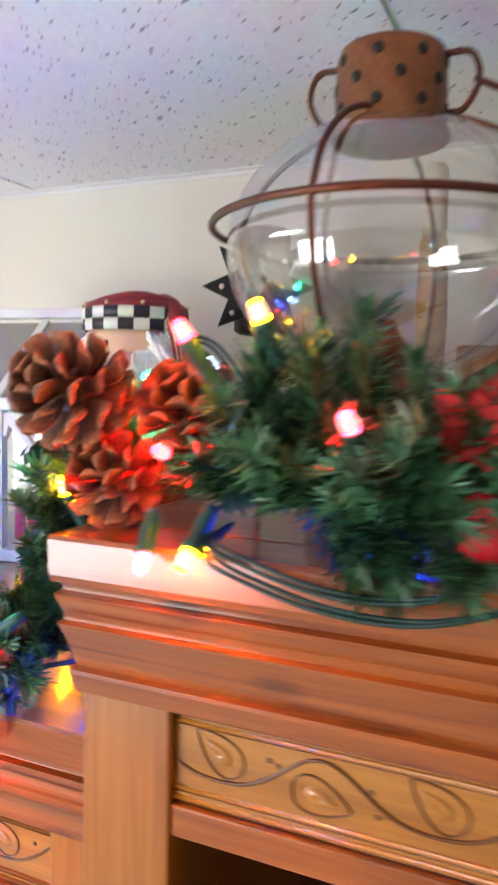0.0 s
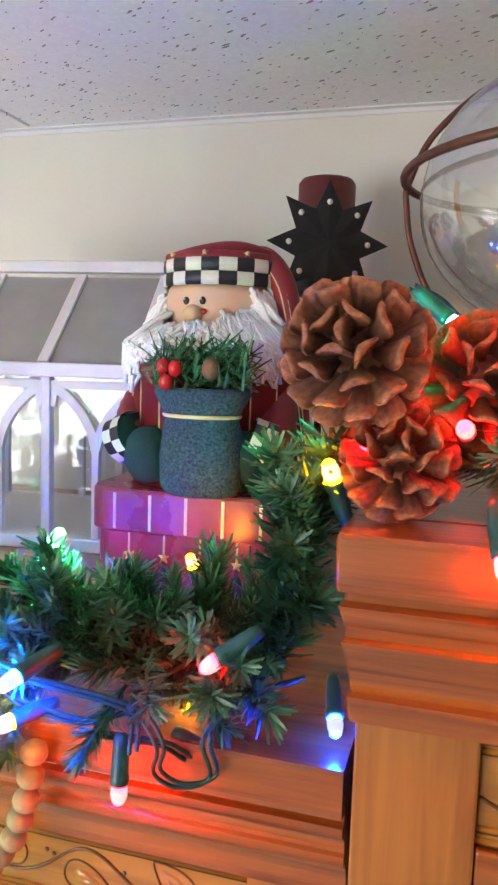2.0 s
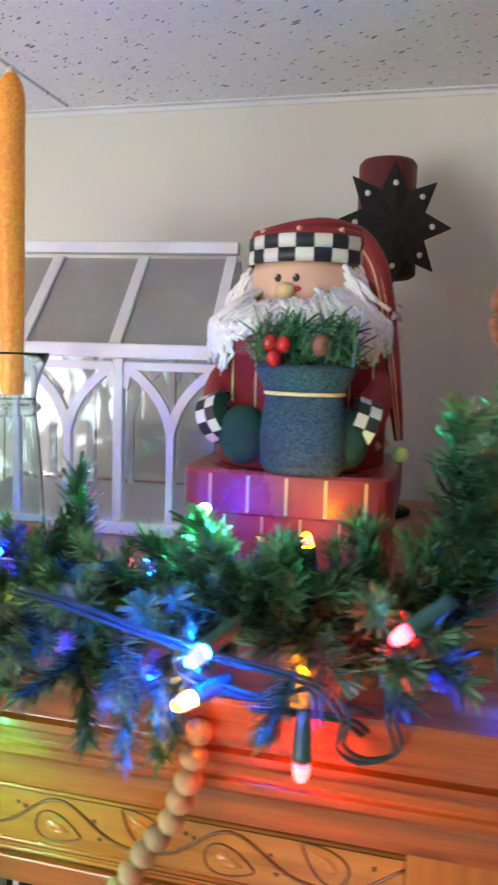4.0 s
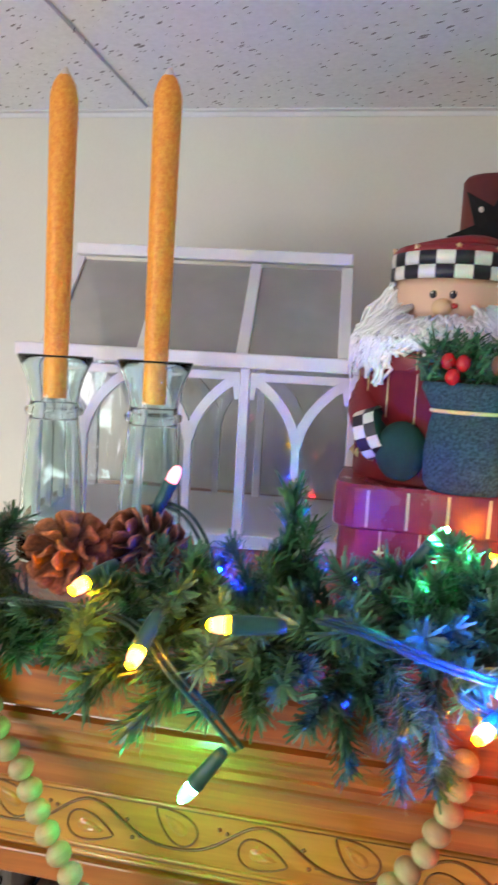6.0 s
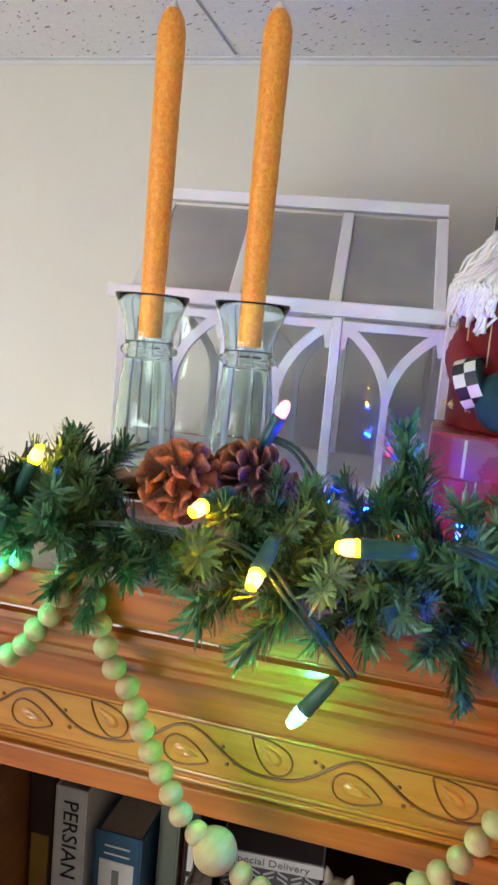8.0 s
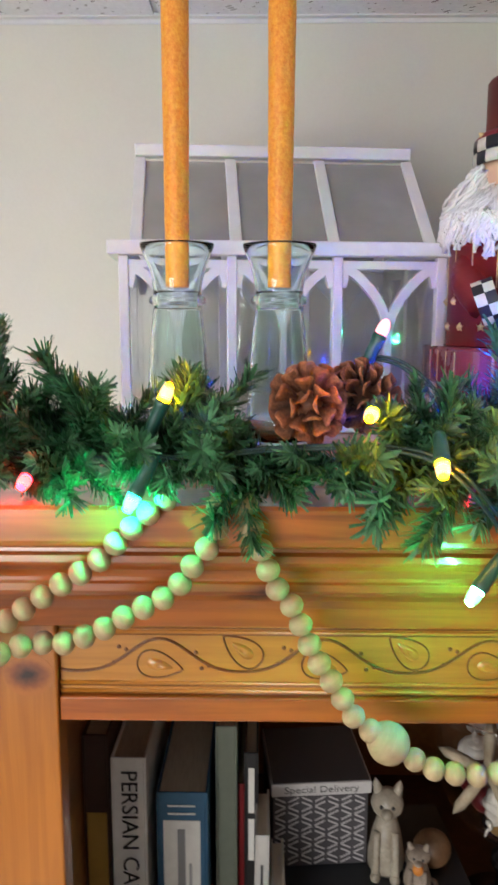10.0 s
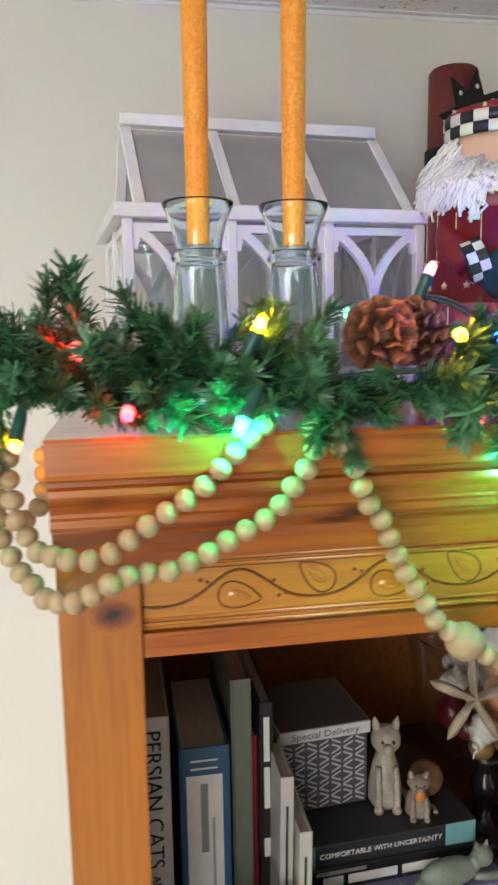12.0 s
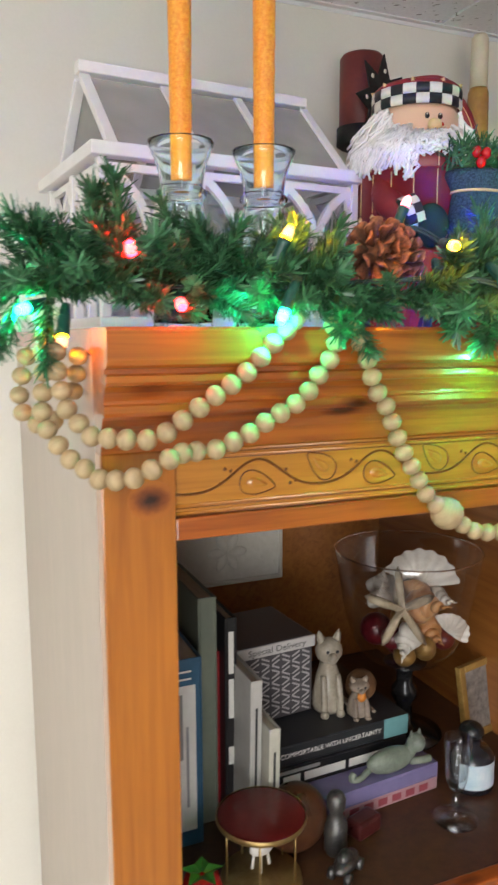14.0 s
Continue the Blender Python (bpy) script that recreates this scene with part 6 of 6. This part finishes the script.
def star_fish(r):
    vs, fs = [], []
    n = 50
    for ring, (s, h) in enumerate(((0.0, 0.18), (0.35, 0.15), (0.7, 0.09), (1.0, 0.0), (0.7, -0.06), (0.0, -0.08))):
        for k in range(n):
            a = 2 * math.pi * k / n
            arm = abs(math.cos(2.5 * a)) ** 5
            rr = r * (0.17 + 0.83 * arm) * s
            vs.append((rr * math.sin(a), -h * r * (0.7 + 0.3 * arm) * (1 - 0.5 * s), rr * math.cos(a)))
    for i in range(5):
        for k in range(n):
            b = (k + 1) % n
            fs.append((i * n + k, i * n + b, i * n + n + b, i * n + n + k))
    return vs, fs


SHELL = noisy("white_shell", (0.62, 0.57, 0.50), (0.80, 0.77, 0.71), 50, 0.5, 0.4)
ob = part("starfish", data("starfish", *star_fish(0.060), noisy("dried_starfish", (0.36, 0.28, 0.18), (0.52, 0.44, 0.32), 70, 0.85, 0.8)), None, "", Matrix.Translation((GX - 0.050, GY - 0.060, S + 0.222)) @ Matrix.Rotation(radians(-24), 4, "X") @ Matrix.Rotation(radians(8), 4, "Y"))
tagged(ob, "dried tan starfish inside the glass goblet", "starfish")


def conch(r, mat, turns=4.5):
    pts, rad = [], []
    for k in range(46):
        t = k / 45
        a = turns * 2 * math.pi * t
        rr = r * 0.55 * t ** 1.5
        pts.append((rr * math.cos(a), rr * math.sin(a), r * (1.3 - 1.9 * t)))
        rad.append(r * (0.03 + 0.50 * t ** 1.4))
    return data("shell", *tube(pts, rad, 12), mat)


def scallop(r, mat):
    vs, fs = [(0, 0, 0)], []
    n, rings = 36, 5
    for i in range(1, rings + 1):
        for k in range(n + 1):
            a = math.pi * (0.08 + 0.84 * k / n)
            s = i / rings
            rr = r * s * (1 + 0.03 * math.cos(18 * a))
            vs.append((rr * math.cos(a), -0.35 * r * math.sin(math.pi * s * 0.8) - 0.02 * r * math.cos(18 * a), rr * math.sin(a)))
    for k in range(n):
        fs.append((0, 1 + k, 2 + k))
        for i in range(rings - 1):
            a = 1 + i * (n + 1) + k
            fs.append((a, a + n + 1, a + n + 2, a + 1))
    m = len(vs)
    vs += [(x, y + 0.0015, z) for x, y, z in vs]
    fs += [tuple(m + i for i in reversed(q)) for q in fs]
    return data("shell", vs, fs, mat)


ORANGE = noisy("banded_orange_shell", (0.40, 0.13, 0.03), (0.72, 0.42, 0.18), 40, 0.35, 0.2, stretch=(1, 1, 5))
DARKRED = noisy("dark_red_ball", (0.06, 0.004, 0.008), (0.14, 0.010, 0.014), 30, 0.3)
GOLD = noisy("gold_brown_ball", (0.22, 0.12, 0.03), (0.42, 0.25, 0.08), 30, 0.35, metal=0.3)
items = [(scallop(0.048, SHELL), (0.030, 0.0, 0.236), (-14, 6, -35), "broad white scallop shell"), (conch(0.030, ORANGE), (0.014, -0.034, 0.222), (70, 60, 0), "orange banded spiral shell"),
         (conch(0.017, SHELL), (-0.044, -0.010, 0.236), (20, -10, 0), "white spiral shell"), (conch(0.020, SHELL), (0.058, -0.012, 0.215), (80, -40, 20), "white knobbed shell"),
         (scallop(0.028, SHELL), (0.048, -0.040, 0.178), (10, 40, -20), "white ribbed shell"), (conch(0.020, SHELL), (-0.028, -0.050, 0.176), (150, 40, 0), "small white turret shell"),
         (conch(0.024, SHELL), (0.030, 0.040, 0.215), (40, 80, 10), "white spiral shell"), (conch(0.016, SHELL), (-0.020, 0.030, 0.242), (10, 20, 10), "white spiral shell"), (conch(0.024, ORANGE), (0.028, -0.030, 0.176), (100, 30, 0), "small orange shell")]
for me, (dx, dy, dz), (rx, ry, rz), lab in items:
    o = part("shell", me, None, "", pose(GX + dx - 0.006, GY + dy, S + dz - 0.010, rx, ry, rz) @ Matrix.Scale(1.15, 4))
    tagged(o, lab + " in the glass goblet", "shell", "shells in the goblet")
for dx, dy, dz, r, m in ((-0.042, -0.026, 0.172, 0.015, DARKRED), (0.046, -0.034, 0.160, 0.015, DARKRED), (0.004, -0.046, 0.158, 0.014, GOLD), (-0.022, -0.030, 0.144, 0.015, GOLD), (0.022, -0.020, 0.142, 0.015, GOLD), (0.0, 0.02, 0.145, 0.02, DARKRED),
                         (0.035, 0.03, 0.165, 0.022, GOLD), (-0.035, 0.03, 0.165, 0.022, DARKRED), (0.0, 0.0, 0.185, 0.022, GOLD)):
    o = part("glass_ball", data("glass_ball", *ball((0, 0, 0), r, 12), m), None, "", Matrix.Translation((GX + 0.95 * dx, GY + 0.95 * dy, S + dz - 0.006)) @ Matrix.Scale(1.1, 4))
    tagged(o, "dark red ball in the glass goblet" if m is DARKRED else "gold brown ball in the glass goblet", "ball", "balls in the goblet")

# small cordial glass
THIN = pane_glass("thin_cordial_glass", (0.93, 0.94, 0.95))
cg = empty("cordial_glass", "small clear cordial glass standing on the shelf", "glass", (-0.482, 0.522, S))
part("bowl", data("bowl", *lathe([(0.0001, 0.040), (0.009, 0.042), (0.013, 0.055), (0.015, 0.08), (0.0172, 0.108), (0.0165, 0.108), (0.0140, 0.08), (0.011, 0.056), (0.0001, 0.046)], 28), THIN), cg)
part("foot", data("foot", *lathe([(0.0001, 0.0), (0.027, 0.0), (0.0275, 0.0015), (0.010, 0.004), (0.0045, 0.010), (0.004, 0.039), (0.0001, 0.0398)], 28), THIN), cg)
# labelled ink bottle
ib = empty("ink_bottle", "small clear bottle with a pale blue label and black stopper", "bottle", (-0.418, 0.575, S))
ib.scale = (0.92, 0.92, 0.74)
part("body", data("body", *lathe([(0.0001, 0), (0.031, 0), (0.033, 0.003), (0.033, 0.062), (0.026, 0.072), (0.014, 0.078), (0.014, 0.086), (0.0001, 0.086)], 30), material("dark_bottle_glass", (0.02, 0.02, 0.025), 0.12)), ib)
part("label", data("label", *lathe([(0.0336, 0.012), (0.0336, 0.058)], 18, 2.6), noisy("pale_blue_label", (0.42, 0.55, 0.62), (0.66, 0.70, 0.72), 40, 0.6)), ib, "pale blue paper label", Matrix.Rotation(radians(205), 4, "Z"))
part("stopper", data("stopper", *ball((0, 0, 0.102), 0.018, 14), material("black_stopper", (0.012, 0.012, 0.013), 0.25)), ib, "round black stopper")
# gilt frame
gf = empty("picture_frame", "small gilt picture frame with an embossed silver insert", "picture frame", (-0.356, 0.655, S))
gf.rotation_euler = (radians(-10), 0, radians(14))
gf.scale = (0.85, 0.85, 0.74)
GILT = noisy("gilt_frame", (0.30, 0.17, 0.04), (0.58, 0.38, 0.12), 40, 0.4, 0.3, metal=0.4)
for lo, hi in (((0, 0, 0), (0.014, 0.012, 0.15)), ((0.096, 0, 0), (0.11, 0.012, 0.15)), ((0.014, 0, 0), (0.096, 0.012, 0.014)), ((0.014, 0, 0.136), (0.096, 0.012, 0.15))):
    part("moulding", block("moulding", lo, hi, GILT, 0.002), gf)
part("insert", block("insert", (0.014, 0.004, 0.014), (0.096, 0.008, 0.136), noisy("embossed_silver", (0.22, 0.21, 0.20), (0.60, 0.58, 0.55), 90, 0.35, 1.0, 0.003, metal=0.6), 0), gf)
part("strut", block("strut", (0.05, 0.0125, 0.0), (0.06, 0.016, 0.12), IRON, 0.001), gf)
# round red carousel ornament
cr = empty("carousel_ornament", "small carousel ornament with a dark red round roof", "ornament", (-0.748, 0.515, S))
cr.scale = (0.88, 0.88, 0.95)
LACQ = noisy("dark_red_lacquer", (0.10, 0.008, 0.008), (0.17, 0.015, 0.014), 12, 0.22)
BRASS = noisy("dull_brass", (0.26, 0.17, 0.06), (0.45, 0.32, 0.13), 30, 0.35, metal=0.8)
part("roof", data("roof", *lathe([(0.0001, 0.090), (0.02, 0.0897), (0.04, 0.0888), (0.052, 0.0882), (0.054, 0.0878), (0.055, 0.086), (0.054, 0.083), (0.0001, 0.083)], 40), LACQ), cr, "dark red lacquered disc")
part("roof_rim", data("roof_rim", *lathe([(0.0552, 0.082), (0.0565, 0.084), (0.0565, 0.087), (0.0552, 0.0885)], 40), BRASS), cr)
part("base", data("base", *lathe([(0.0001, 0), (0.050, 0), (0.052, 0.004), (0.050, 0.012), (0.0001, 0.012)], 36), BRASS), cr)
for k in range(5):
    a = 2 * math.pi * k / 5 + 0.5
    part("pole", data("pole", *tube([(0.044 * math.cos(a), 0.044 * math.sin(a), 0.012), (0.044 * math.cos(a), 0.044 * math.sin(a), 0.083)], 0.0014, 6), BRASS), cr)
part("rider", data("rider", *join(ball((0, 0, 0.045), 0.010, 10, (1.6, 0.7, 1)), tube([(0, 0, 0.012), (0, 0, 0.083)], 0.0012, 6), ball((0.018, 0, 0.056), 0.006, 8), tube([(0.008, 0, 0.04), (0.011, 0, 0.022)], 0.002, 6), tube([(-0.010, 0, 0.04), (-0.012, 0, 0.022)], 0.002, 6)), SHELL), cr, "small white horse")
ob = part("wooden_ball", data("wooden_ball", *ball((0, 0, 0.040), 0.040, 18, (1, 0.8, 1)), noisy("polished_brown_wood", (0.05, 0.018, 0.008), (0.12, 0.045, 0.02), 20, 0.3)), None, "", Matrix.Translation((-0.690, 0.552, S)))
tagged(ob, "polished brown wooden ball behind the carousel", "ornament")
PEWTER = noisy("dark_pewter", (0.05, 0.05, 0.05), (0.20, 0.19, 0.18), 50, 0.35, 0.4, metal=0.7)
ob = part("corked_vial", data("corked_vial", *lathe([(0.0001, 0), (0.015, 0), (0.017, 0.004), (0.017, 0.045), (0.012, 0.055), (0.009, 0.062), (0.013, 0.068), (0.014, 0.084), (0.010, 0.092), (0.0001, 0.094)], 22), PEWTER), None, "", Matrix.Translation((-0.648, 0.528, S)) @ Matrix.Scale(0.8, 4))
tagged(ob, "small dark pewter vial with a rounded stopper", "ornament")
ob = part("toy_car", data("toy_car", *join(ball((0, 0, 0.014), 0.012, 10, (2.0, 1, 0.7)), ball((-0.002, 0, 0.022), 0.009, 10, (1.3, 0.9, 0.8)), *[tube([(x, y - 0.003, 0.0065), (x, y + 0.003, 0.0065)], 0.0065, 12) for x in (-0.015, 0.015) for y in (-0.010, 0.010)]), PEWTER), None, "", Matrix.Translation((-0.655, 0.492, S)) @ Matrix.Rotation(radians(35), 4, "Z"))
tagged(ob, "tiny dark metal toy car on the shelf", "toy car")
ob = part("lidded_box", block("lidded_box", (-0.020, -0.012, 0), (0.020, 0.012, 0.022), noisy("dark_red_enamel", (0.04, 0.008, 0.008), (0.10, 0.02, 0.018), 30, 0.3), 0.004), None, "", Matrix.Translation((-0.600, 0.545, S)) @ Matrix.Rotation(radians(18), 4, "Z"))
tagged(ob, "tiny dark red lidded box on the shelf", "box")
st = empty("strawberry_ornament", "red strawberry shaped ornament with green leaves", "ornament", (-0.824, 0.492, S))
st.scale = (1.2, 1.2, 1.2)
part("berry", data("berry", *lathe([(0.0001, 0), (0.008, 0.004), (0.015, 0.016), (0.018, 0.030), (0.015, 0.040), (0.0001, 0.043)], 18), noisy("red_enamel", (0.40, 0.010, 0.012), (0.58, 0.03, 0.02), 20, 0.2)), st)
for k in range(5):
    part("leaf", data("leaf", [(0, 0, 0.042), (0.008, -0.006, 0.046), (0.020, 0, 0.044), (0.008, 0.006, 0.046), (0.009, 0, 0.042)], [(0, 1, 2, 3), (0, 4, 1), (1, 4, 2), (2, 4, 3), (3, 4, 0)], noisy("bright_green_enamel", (0.04, 0.22, 0.03), (0.08, 0.34, 0.05), 20, 0.3), smooth=False), st, "", Matrix.Rotation(2 * math.pi * k / 5, 4, "Z"))
# plaster relief plaque on the back panel
rp = empty("relief_plaque", "off-white plaster relief plaque fixed to the back panel", "plaque", (-0.600, 0.986, 1.409))
PLQ = noisy("aged_plaster", (0.56, 0.54, 0.47), (0.72, 0.70, 0.63), 12, 0.85, 0.5, 0.002)
part("slab", block("slab", (-0.115, -0.008, 0), (0.095, 0.010, 0.115), PLQ, 0.003), rp)
part("border", data("border", *join(*[tube(q, 0.003, 8) for q in ([(-0.108, -0.008, 0.007), (0.088, -0.008, 0.007)], [(-0.108, -0.008, 0.108), (0.088, -0.008, 0.108)], [(-0.108, -0.008, 0.007), (-0.108, -0.008, 0.108)], [(0.088, -0.008, 0.007), (0.088, -0.008, 0.108)])]), PLQ), rp)
for k in range(6):
    a = 2 * math.pi * k / 6
    part("relief_petal", data("relief_petal", *ball((0, 0, 0), 0.018, 10, (1.0, 0.25, 0.5)), PLQ), rp, "", Matrix.Translation((-0.01 + 0.018 * math.cos(a), -0.008, 0.058 + 0.018 * math.sin(a))) @ Matrix.Rotation(-a, 4, "Y"))

# ---- to metres ----
for ob in [o for o in scene.objects if o.parent is None and o is not cam]:
    ob.matrix_basis = K @ ob.matrix_basis
